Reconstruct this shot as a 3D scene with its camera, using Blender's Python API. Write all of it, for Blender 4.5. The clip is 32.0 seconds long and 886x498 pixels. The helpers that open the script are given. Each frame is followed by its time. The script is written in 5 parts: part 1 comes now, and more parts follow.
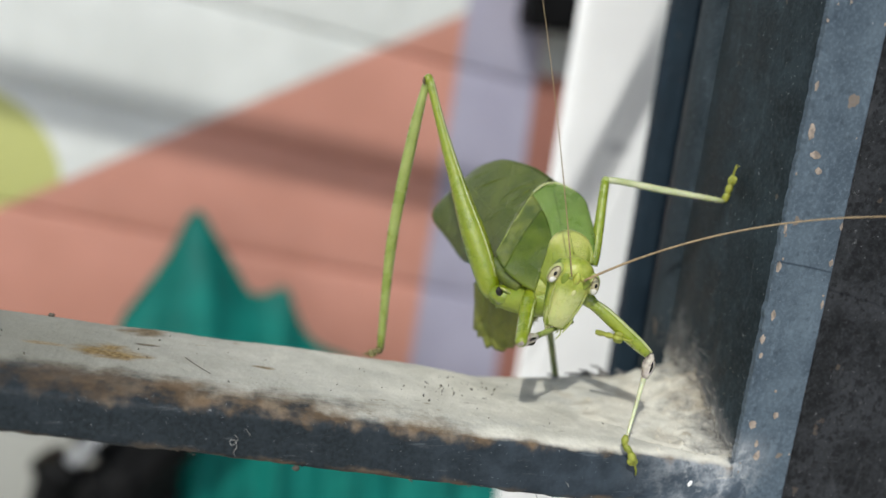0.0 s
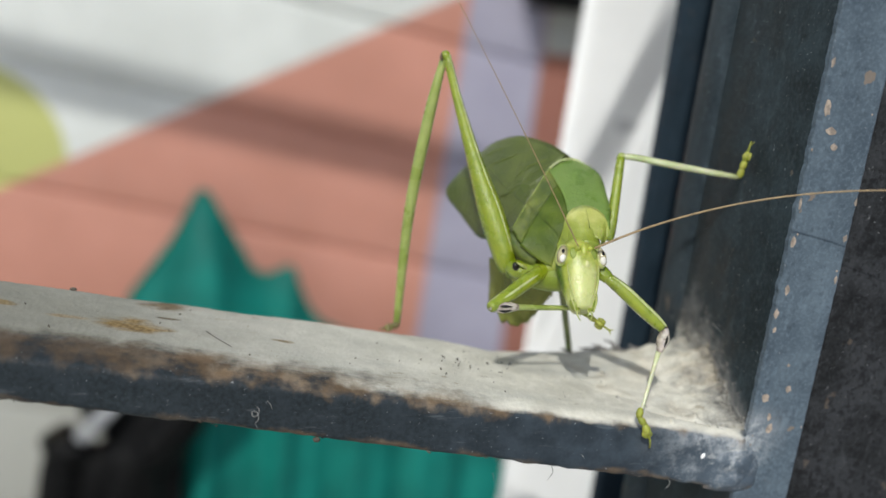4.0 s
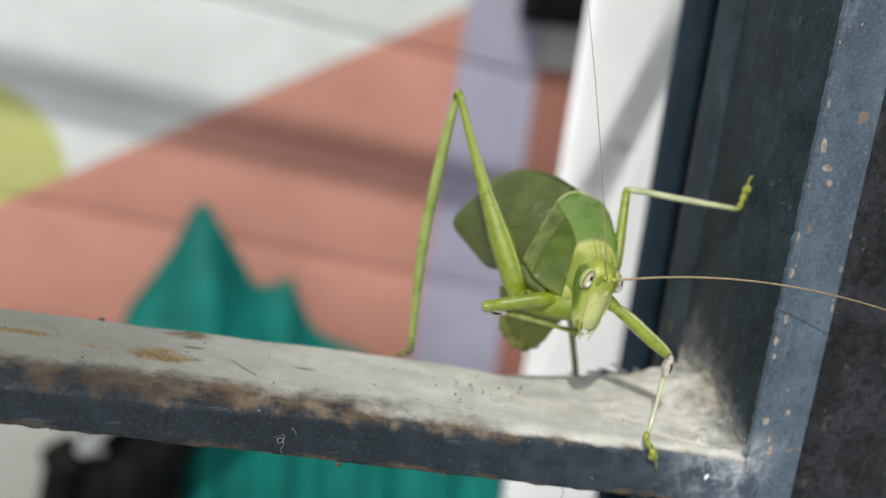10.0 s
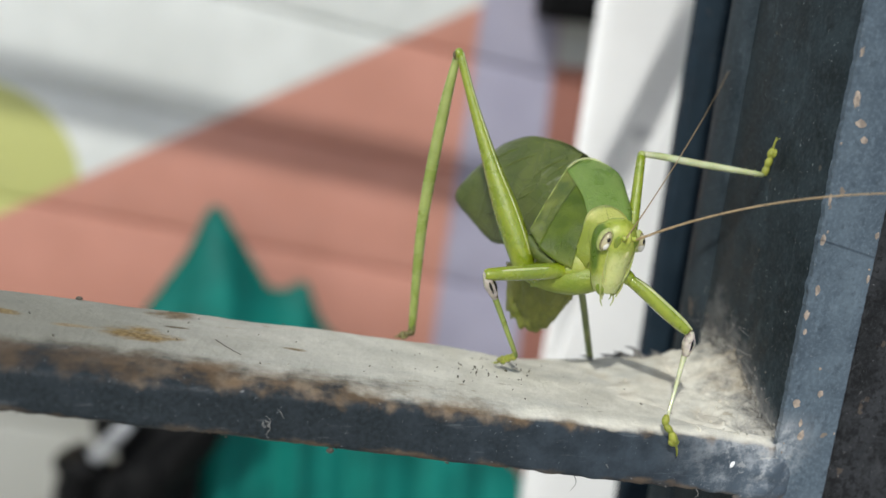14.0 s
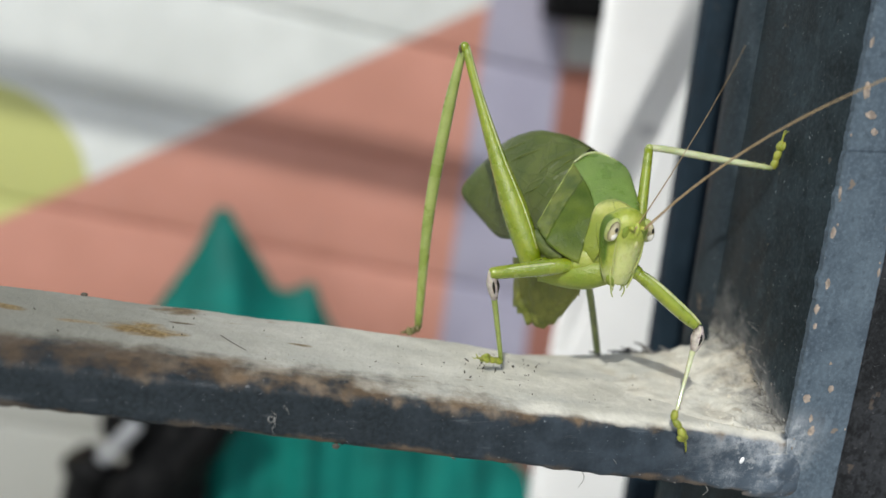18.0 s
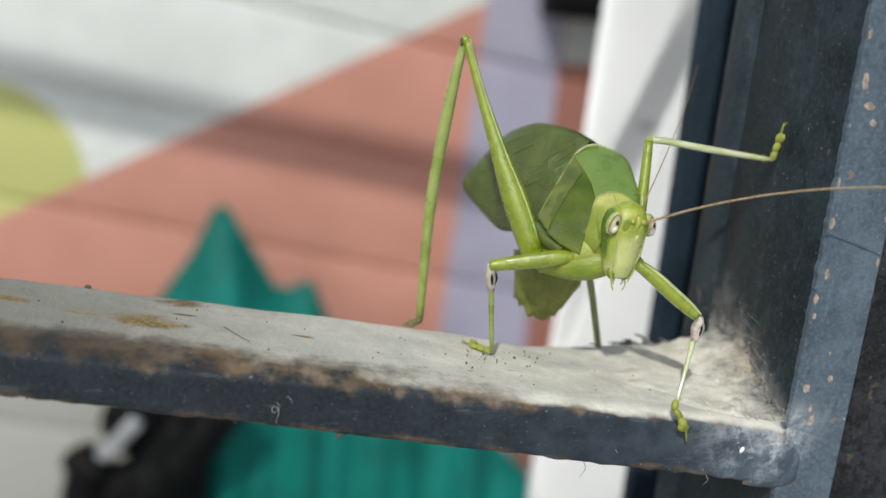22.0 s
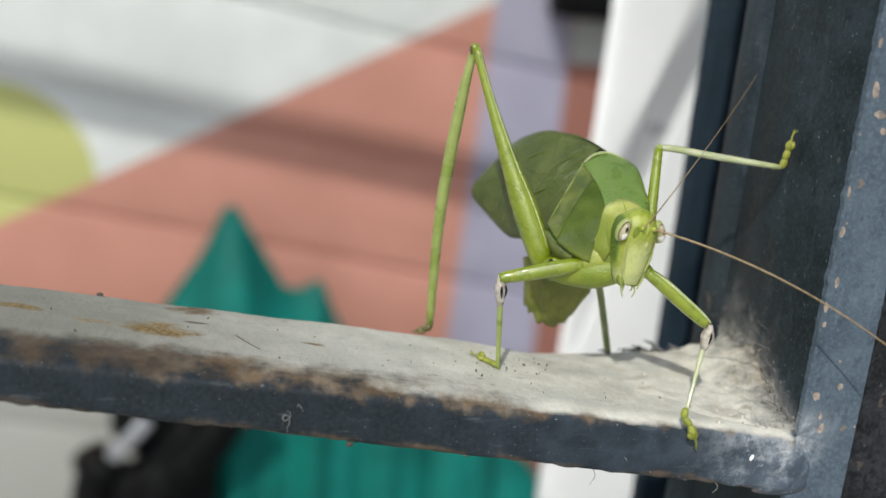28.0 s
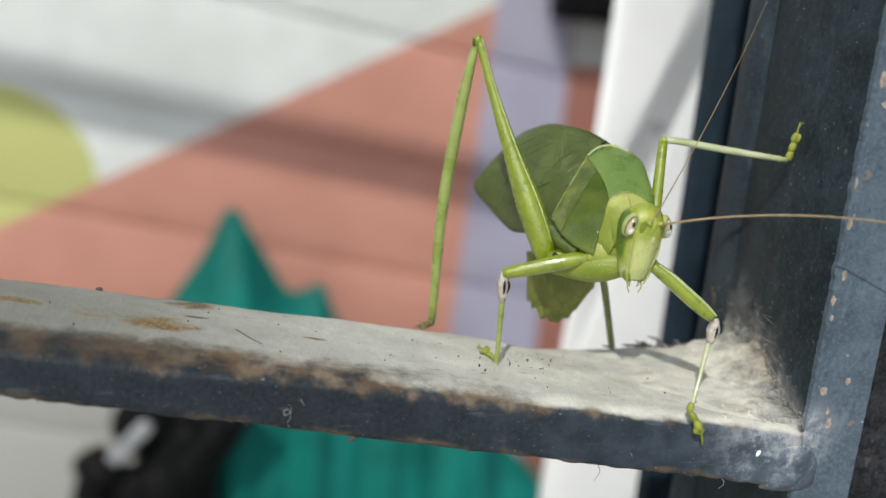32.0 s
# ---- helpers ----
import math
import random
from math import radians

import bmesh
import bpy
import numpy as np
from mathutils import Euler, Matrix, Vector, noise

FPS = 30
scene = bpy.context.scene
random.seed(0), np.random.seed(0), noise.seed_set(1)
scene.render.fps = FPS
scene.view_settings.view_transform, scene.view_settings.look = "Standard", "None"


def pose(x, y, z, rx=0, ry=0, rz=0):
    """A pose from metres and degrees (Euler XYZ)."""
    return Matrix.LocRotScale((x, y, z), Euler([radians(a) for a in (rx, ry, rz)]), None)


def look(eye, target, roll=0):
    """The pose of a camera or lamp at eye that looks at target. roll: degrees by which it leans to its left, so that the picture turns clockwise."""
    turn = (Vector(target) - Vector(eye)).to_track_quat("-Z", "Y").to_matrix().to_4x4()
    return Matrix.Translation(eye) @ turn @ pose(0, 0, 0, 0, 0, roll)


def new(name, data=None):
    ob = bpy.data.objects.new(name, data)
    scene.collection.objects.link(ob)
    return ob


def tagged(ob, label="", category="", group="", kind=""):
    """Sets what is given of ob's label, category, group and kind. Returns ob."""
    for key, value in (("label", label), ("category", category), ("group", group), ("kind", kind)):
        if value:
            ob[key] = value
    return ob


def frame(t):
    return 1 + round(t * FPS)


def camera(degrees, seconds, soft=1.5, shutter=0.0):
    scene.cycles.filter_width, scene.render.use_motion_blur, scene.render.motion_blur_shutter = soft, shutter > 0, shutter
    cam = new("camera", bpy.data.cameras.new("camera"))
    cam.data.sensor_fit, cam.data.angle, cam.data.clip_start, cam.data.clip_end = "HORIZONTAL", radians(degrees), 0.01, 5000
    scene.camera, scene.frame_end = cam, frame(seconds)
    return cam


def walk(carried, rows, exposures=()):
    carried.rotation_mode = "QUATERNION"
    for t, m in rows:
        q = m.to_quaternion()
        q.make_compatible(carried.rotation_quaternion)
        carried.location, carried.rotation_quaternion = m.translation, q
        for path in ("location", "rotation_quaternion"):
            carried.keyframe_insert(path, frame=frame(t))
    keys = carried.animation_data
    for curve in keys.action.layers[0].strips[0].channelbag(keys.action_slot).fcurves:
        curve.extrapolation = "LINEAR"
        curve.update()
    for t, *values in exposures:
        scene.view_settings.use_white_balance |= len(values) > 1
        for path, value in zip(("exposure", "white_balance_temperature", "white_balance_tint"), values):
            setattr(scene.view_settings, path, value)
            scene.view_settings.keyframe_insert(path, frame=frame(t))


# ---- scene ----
cam = camera(51.05, 32.0, soft=1.5)
cam.data.dof.use_dof = True
cam.data.dof.focus_distance = 0.146
cam.data.dof.aperture_fstop = 9.5
walk(cam, [
    (0, pose(-0.08042, -0.12850, 0.06556, 75.977, -6.569, -10.245)),
    (0.5, pose(-0.08029, -0.12842, 0.06610, 75.610, -6.552, -10.143)),
    (1, pose(-0.08061, -0.12833, 0.06664, 75.529, -6.594, -10.176)),
    (1.5, pose(-0.08128, -0.12844, 0.06646, 75.272, -6.594, -10.134)),
    (2, pose(-0.08235, -0.12938, 0.06536, 75.150, -6.637, -10.238)),
    (2.5, pose(-0.08236, -0.12962, 0.06575, 74.988, -6.638, -10.200)),
    (3, pose(-0.08154, -0.12898, 0.06619, 74.852, -6.595, -10.068)),
    (3.5, pose(-0.08282, -0.12947, 0.06517, 74.724, -6.601, -10.083)),
    (5.5, pose(-0.08355, -0.13013, 0.06474, 74.684, -6.597, -10.169)),
    (6, pose(-0.08411, -0.13074, 0.06440, 74.698, -6.550, -10.228)),
    (6.5, pose(-0.08445, -0.13114, 0.06476, 74.648, -6.547, -10.288)),
    (7, pose(-0.08455, -0.13130, 0.06445, 74.770, -6.552, -10.361)),
    (7.5, pose(-0.08523, -0.13072, 0.06262, 74.839, -6.522, -10.399)),
    (8, pose(-0.08518, -0.13092, 0.06397, 74.716, -6.469, -10.412)),
    (8.5, pose(-0.08437, -0.13145, 0.06658, 74.662, -6.469, -10.364)),
    (9, pose(-0.09105, -0.13424, 0.07514, 74.524, -6.657, -10.790)),
    (9.5, pose(-0.09274, -0.13685, 0.07214, 75.099, -6.666, -10.913)),
    (10, pose(-0.08848, -0.13445, 0.07018, 75.233, -6.567, -10.612)),
    (10.5, pose(-0.08455, -0.12989, 0.06822, 75.286, -6.463, -10.228)),
    (11, pose(-0.08549, -0.13001, 0.06418, 75.589, -6.303, -10.263)),
    (11.5, pose(-0.08479, -0.12936, 0.06405, 75.585, -6.171, -10.110)),
    (12, pose(-0.08271, -0.12843, 0.06450, 75.493, -6.031, -9.788)),
    (12.5, pose(-0.08330, -0.12928, 0.06368, 75.581, -5.985, -9.678)),
    (13, pose(-0.08399, -0.12837, 0.06198, 75.676, -5.942, -9.771)),
    (13.5, pose(-0.08285, -0.12674, 0.06196, 75.613, -5.801, -9.565)),
    (14, pose(-0.08241, -0.12563, 0.06147, 75.707, -5.719, -9.484)),
    (14.5, pose(-0.08288, -0.12602, 0.06107, 75.767, -5.706, -9.519)),
    (16.5, pose(-0.08243, -0.12599, 0.06076, 75.836, -5.556, -9.224)),
    (17, pose(-0.08236, -0.12590, 0.06098, 75.719, -5.431, -9.194)),
    (17.5, pose(-0.08168, -0.12523, 0.06125, 75.723, -5.444, -9.112)),
    (18, pose(-0.08197, -0.12505, 0.06006, 75.814, -5.440, -9.080)),
    (18.5, pose(-0.08300, -0.12608, 0.05890, 75.986, -5.471, -9.157)),
    (19, pose(-0.08182, -0.12559, 0.06007, 75.874, -5.419, -9.081)),
    (19.5, pose(-0.08078, -0.12516, 0.06130, 75.687, -5.410, -9.011)),
    (20, pose(-0.08206, -0.12606, 0.06005, 75.806, -5.418, -9.100)),
    (20.5, pose(-0.08193, -0.12605, 0.05996, 75.757, -5.423, -9.128)),
    (21, pose(-0.08150, -0.12579, 0.05960, 75.714, -5.361, -9.050)),
    (21.5, pose(-0.08188, -0.12602, 0.05954, 75.708, -5.350, -9.139)),
    (22, pose(-0.08266, -0.12610, 0.05915, 75.741, -5.348, -9.231)),
    (22.5, pose(-0.08194, -0.12601, 0.06149, 75.583, -5.300, -9.132)),
    (23, pose(-0.08068, -0.12441, 0.06292, 75.404, -5.252, -8.901)),
    (23.5, pose(-0.08186, -0.12547, 0.06244, 75.418, -5.287, -8.834)),
    (24, pose(-0.08047, -0.12554, 0.06461, 75.287, -5.230, -8.664)),
    (24.5, pose(-0.08082, -0.12572, 0.06403, 75.354, -5.284, -8.607)),
    (25, pose(-0.08246, -0.12611, 0.06326, 75.401, -5.334, -8.707)),
    (25.5, pose(-0.08255, -0.12535, 0.06243, 75.447, -5.340, -8.655)),
    (27.5, pose(-0.08295, -0.12562, 0.06071, 75.583, -5.197, -8.731)),
    (28, pose(-0.08303, -0.12609, 0.06072, 75.603, -5.201, -8.730)),
    (28.5, pose(-0.08276, -0.12604, 0.06115, 75.554, -5.167, -8.731)),
    (29, pose(-0.08201, -0.12483, 0.06130, 75.524, -5.146, -8.669)),
    (29.5, pose(-0.08234, -0.12481, 0.05988, 75.651, -5.183, -8.692)),
    (30, pose(-0.08258, -0.12539, 0.06012, 75.619, -5.207, -8.706)),
    (30.5, pose(-0.08201, -0.12505, 0.06043, 75.581, -5.152, -8.661)),
    (31, pose(-0.08223, -0.12482, 0.06030, 75.610, -5.180, -8.659)),
    (31.5, pose(-0.08270, -0.12451, 0.05911, 75.700, -5.107, -8.696)),
    (32, pose(-0.08293, -0.12506, 0.05848, 75.926, -5.124, -8.683)),
], exposures=[(0, 0.0, 6600, 7.0), (32, 0.0, 6600, 7.0)])

# ---- light ----
SUN = Vector((-0.45, -1.0, 1.05)).normalized()   # the way to the sun
world = bpy.data.worlds.new("sky")
scene.world = world
world.use_nodes = True
wn = world.node_tree.nodes
sky = wn.new("ShaderNodeTexSky")
sky.sky_type = "NISHITA"
sky.sun_disc = False
sky.dust_density, sky.ozone_density = 1.5, 1.0
sky.sun_elevation = math.asin(SUN.z)
sky.sun_rotation = math.atan2(SUN.x, SUN.y)
world.node_tree.links.new(sky.outputs[0], wn["Background"].inputs[0])
wn["Background"].inputs[1].default_value = 0.13
sun = new("sun", bpy.data.lights.new("sun", "SUN"))
sun.data.energy = 2.65
sun.data.angle = radians(0.8)
sun.data.color = (1.0, 0.995, 0.97)
sun.matrix_world = look(SUN, (0, 0, 0))


# ---- materials ----
class Mat:
    """A node material with short ways to add noise, ramps and mixes."""

    def __init__(self, name, rough=0.6, metal=0.0, spec=0.5):
        self.m = bpy.data.materials.new(name)
        self.m.use_nodes = True
        self.t = self.m.node_tree
        self.b = self.t.nodes["Principled BSDF"]
        self.b.inputs["Roughness"].default_value = rough
        self.b.inputs["Metallic"].default_value = metal
        self.b.inputs["Specular IOR Level"].default_value = spec

    def node(self, kind, **inputs):
        n = self.t.nodes.new("ShaderNode" + kind)
        for k, v in inputs.items():
            self.put(v, n.inputs[k.replace("_", " ")])
        return n

    def put(self, v, socket):
        if isinstance(v, bpy.types.NodeSocket):
            self.t.links.new(v, socket)
        elif isinstance(v, bpy.types.Node):
            self.t.links.new(v.outputs[0], socket)
        elif isinstance(v, tuple) and len(v) == 3 and socket.type == "RGBA":
            socket.default_value = (*v, 1)
        else:
            socket.default_value = v

    def place(self, local=False):
        if local:
            return self.node("TexCoord").outputs["Object"]
        return self.node("NewGeometry").outputs["Position"]

    def noise(self, scale, detail=4.0, rough=0.55, at=None, stretch=None):
        at = at or self.place()
        if stretch:
            mp = self.node("Mapping", Vector=at)
            mp.inputs["Scale"].default_value = stretch
            at = mp.outputs[0]
        return self.node("TexNoise", Vector=at, Scale=scale, Detail=detail, Roughness=rough).outputs[0]

    def ramp(self, fac, lo, hi, a=0.0, b=1.0):
        n = self.node("MapRange", Value=fac, From_Min=lo, From_Max=hi, To_Min=a, To_Max=b)
        n.interpolation_type = "SMOOTHSTEP"
        return n.outputs[0]

    def mix(self, fac, a, b, kind="MIX"):
        n = self.t.nodes.new("ShaderNodeMix")
        n.data_type, n.blend_type = "RGBA", kind
        for v, s in ((fac, n.inputs[0]), (a, n.inputs[6]), (b, n.inputs[7])):
            self.put(v, s)
        return n.outputs[2]

    def math(self, op, a, b=0.0):
        n = self.t.nodes.new("ShaderNodeMath")
        n.operation = op
        self.put(a, n.inputs[0])
        self.put(b, n.inputs[1])
        return n.outputs[0]

    def bump(self, height, dist, strength=1.0):
        n = self.node("Bump", Height=height, Distance=dist, Strength=strength)
        self.put(n, self.b.inputs["Normal"])

    def done(self, colour, rough=None):
        self.put(colour, self.b.inputs["Base Color"])
        if rough is not None:
            self.put(rough, self.b.inputs["Roughness"])
        return self.m


def split(m, vec):
    n = m.node("SeparateXYZ", Vector=vec)
    return n.outputs[0], n.outputs[1], n.outputs[2]


def plain(name, colour, rough=0.6, var=0.15, scale=300.0, metal=0.0, bump=0.0, spec=0.5, grain=8.0):
    m = Mat(name, rough, metal, spec)
    at = m.place(local=True)
    n = m.noise(scale, at=at)
    n2 = m.noise(scale * grain, at=at)
    dark = tuple(c * (1 - var) for c in colour)
    light = tuple(min(1, c * (1 + var)) for c in colour)
    c = m.mix(m.ramp(n, 0.3, 0.7), dark, light)
    c = m.mix(m.ramp(n2, 0.35, 0.65, 0.0, var), c, tuple(k * 0.6 for k in colour))
    if bump:
        m.bump(n2, bump, 0.6)
    return m.done(c, m.ramp(n, 0.3, 0.7, rough * 0.85, min(1, rough * 1.15)))


def bar_material(name, only_dust=False):
    """Dark blue paint with dust lying on all that faces up, and rust along the worn edge."""
    m = Mat(name, 0.6, spec=0.22)
    at = m.place()
    nz = split(m, m.node("NewGeometry").outputs["Normal"])[2]
    x, y, z = split(m, at)
    rough = m.noise(190, 6, 0.6)
    fine = m.noise(1300, 5, 0.65)
    blot = m.noise(90, 5, 0.65)
    streak = m.noise(210, 4, 0.6, stretch=(0.6, 1.1, 1.1))
    paint = m.mix(m.ramp(fine, 0.3, 0.7), (0.009, 0.013, 0.016), (0.022, 0.030, 0.036))
    paint = m.mix(m.ramp(rough, 0.45, 0.72, 0, 0.7), paint, (0.026, 0.034, 0.042))
    paint = m.mix(m.ramp(x, -0.075, -0.008, 0, 0.8), paint, m.mix(m.ramp(rough, 0.35, 0.65), (0.024, 0.034, 0.046), (0.050, 0.068, 0.088)))
    post_like = m.mix(m.ramp(m.noise(90, 5, 0.6), 0.3, 0.7), (0.044, 0.060, 0.080), (0.082, 0.106, 0.134))
    paint = m.mix(m.ramp(x, -0.020, -0.001), paint, post_like)
    scuff = m.ramp(m.noise(420, 4, 0.7, stretch=(0.25, 1.0, 2.2)), 0.60, 0.70)
    paint = m.mix(m.math("MULTIPLY", scuff, 0.22), paint, (0.20, 0.215, 0.23))
    specks = m.ramp(m.noise(2300, 2, 0.5), 0.70, 0.74)
    paint = m.mix(m.math("MULTIPLY", specks, 0.6), paint, (0.32, 0.34, 0.36))
    smear = m.math("MULTIPLY", m.ramp(x, -0.022, -0.003), m.ramp(m.math("ADD", m.noise(210, 7, 0.78), m.math("MULTIPLY", z, 18.0)), 0.34, 0.62))
    paint = m.mix(m.math("MULTIPLY", smear, 0.85), paint, (0.36, 0.385, 0.41))
    crust = m.math("MULTIPLY", m.ramp(x, -0.016, -0.004), m.ramp(m.math("ADD", m.noise(330, 5, 0.7), m.math("MULTIPLY", z, 14.0)), 0.50, 0.56))
    paint = m.mix(m.math("MULTIPLY", crust, 0.45), paint, (0.50, 0.51, 0.51))
    clot = m.noise(420, 4, 0.5, stretch=(0.6, 1.0, 1.0))
    rust = m.mix(m.ramp(clot, 0.3, 0.7), (0.090, 0.060, 0.034), (0.185, 0.125, 0.074))
    rust = m.mix(m.ramp(rough, 0.45, 0.7, 0, 0.6), rust, (0.24, 0.195, 0.145))
    rust = m.mix(m.ramp(fine, 0.45, 0.75, 0, 0.22), rust, (0.030, 0.021, 0.015))
    rust = m.mix(m.ramp(m.math("ADD", x, m.math("MULTIPLY", m.math("SUBTRACT", blot, 0.5), 0.06)), -0.075, -0.110, 0, 0.65), rust, (0.042, 0.032, 0.024))
    wob = m.math("ADD", m.math("MULTIPLY", m.math("SUBTRACT", streak, 0.5), 0.6), m.math("MULTIPLY", m.math("SUBTRACT", blot, 0.5), 0.9))
    worn = m.math("MULTIPLY", m.ramp(y, 0.0125, 0.0005), m.ramp(x, -0.024, -0.105, 0.10, 0.82))
    up = m.math("SUBTRACT", m.math("ADD", nz, wob), worn)
    over = m.math("ADD", m.math("ADD", z, m.math("MULTIPLY", x, 0.1093)), 0.0104)     # height over the lower edge
    rim = m.math("ADD", over, m.math("MULTIPLY", m.math("SUBTRACT", blot, 0.5), 0.006))
    low = m.math("MULTIPLY", m.ramp(rim, 0.0013, 0.0003), m.ramp(streak, 0.36, 0.56, 0, 0.55))
    deep = m.math("ADD", z, m.math("MULTIPLY", x, 0.0908))        # height against the top face
    drip = m.noise(260, 4, 0.6, stretch=(0.8, 1.0, 0.6))
    deep = m.math("ADD", deep, m.math("ADD", m.math("MULTIPLY", m.math("SUBTRACT", drip, 0.5), 0.009), m.math("MULTIPLY", m.math("SUBTRACT", blot, 0.5), 0.004)))
    bite = m.ramp(m.math("ADD", x, m.math("MULTIPLY", m.math("SUBTRACT", blot, 0.5), 0.09)), -0.005, -0.05, 0.0010, 0.0)
    c = m.mix(m.ramp(m.math("SUBTRACT", deep, bite), -0.0022, 0.0005), paint, rust)
    c = m.mix(low, c, rust)
    dust = m.mix(m.ramp(rough, 0.35, 0.65), (0.55, 0.525, 0.445), (0.69, 0.66, 0.57))
    dust = m.mix(m.ramp(fine, 0.5, 0.85, 0, 0.25), dust, (0.30, 0.265, 0.21))
    dust = m.mix(m.ramp(m.noise(120, 4, 0.6, stretch=(0.35, 1.2, 1.0)), 0.5, 0.7, 0, 0.5), dust, (0.40, 0.40, 0.365))
    # thin, far: shade over the bar's left part, painted into the dust colour
    thin = m.ramp(m.math("ADD", x, m.math("MULTIPLY", m.math("SUBTRACT", blot, 0.5), 0.07)), -0.030, -0.085)
    dust = m.mix(m.math("MULTIPLY", thin, m.ramp(streak, 0.3, 0.7, 0.62, 0.80)), dust, (0.44, 0.425, 0.365))
    far = m.ramp(m.math("ADD", x, m.math("MULTIPLY", m.math("SUBTRACT", blot, 0.5), 0.05)), -0.066, -0.120)
    dust = m.mix(m.math("MULTIPLY", far, 0.8), dust, (0.185, 0.18, 0.145))
    for cx, cy, rx, ry, deep_c, pale_c in ((-0.1015, 0.0143, 0.0058, 0.0027, (0.13, 0.075, 0.022), (0.30, 0.20, 0.075)), (-0.1105, 0.0146, 0.0034, 0.0009, (0.22, 0.16, 0.09), (0.34, 0.27, 0.17)),
                                           (-0.0974, 0.0246, 0.0040, 0.0019, (0.085, 0.055, 0.026), (0.19, 0.13, 0.065)), (-0.0963, 0.0189, 0.0019, 0.0006, (0.06, 0.045, 0.03), (0.17, 0.13, 0.08)),
                                           (-0.0775, 0.0158, 0.0017, 0.0006, (0.13, 0.09, 0.04), (0.26, 0.19, 0.10)), (-0.1240, 0.0170, 0.0050, 0.0012, (0.15, 0.095, 0.035), (0.28, 0.20, 0.09))):
        ex, ey = m.math("DIVIDE", m.math("SUBTRACT", x, cx), rx), m.math("DIVIDE", m.math("SUBTRACT", y, cy), ry)
        round_ = m.math("ADD", m.math("MULTIPLY", ex, ex), m.math("MULTIPLY", ey, ey))
        round_ = m.math("ADD", round_, m.math("MULTIPLY", m.math("SUBTRACT", clot, 0.5), 3.2))
        dust = m.mix(m.ramp(round_, 1.4, 0.1, 0, 0.9), dust, m.mix(m.ramp(fine, 0.3, 0.7), deep_c, pale_c))
    scab = m.math("MULTIPLY", m.ramp(m.noise(300, 4, 0.6, stretch=(0.5, 1.4, 1.0)), 0.66, 0.72), 0.55)
    dust = m.mix(scab, dust, (0.22, 0.18, 0.12))
    if only_dust:
        c = m.mix(m.math("MULTIPLY", m.ramp(blot, 0.52, 0.66), 0.6), dust, (0.46, 0.41, 0.32))
        edge = m.math("ADD", m.math("MULTIPLY", x, 110.0), m.math("MULTIPLY", m.math("SUBTRACT", m.noise(170, 7, 0.72), 0.5), 3.2))
        c = m.mix(m.ramp(edge, -1.0, 0.3, 0, 0.9), c, m.mix(m.ramp(fine, 0.35, 0.65), (0.055, 0.057, 0.06), (0.20, 0.20, 0.19)))
        tan = m.ramp(m.noise(70, 4, 0.6, stretch=(0.5, 1.0, 1.0)), 0.5, 0.7, 0, 0.5)
        c = m.mix(tan, c, (0.50, 0.42, 0.30))
    else:
        c = m.mix(m.ramp(up, 0.40, 0.86), c, dust)
    m.bump(m.math("ADD", m.math("MULTIPLY", fine, m.ramp(up, 0.2, 0.6, 0.15, 0.6)), rough), 0.0004 if only_dust else 0.0010, 0.45)
    return m.done(c, 0.95 if only_dust else m.ramp(up, 0.2, 0.8, 0.62, 0.95))


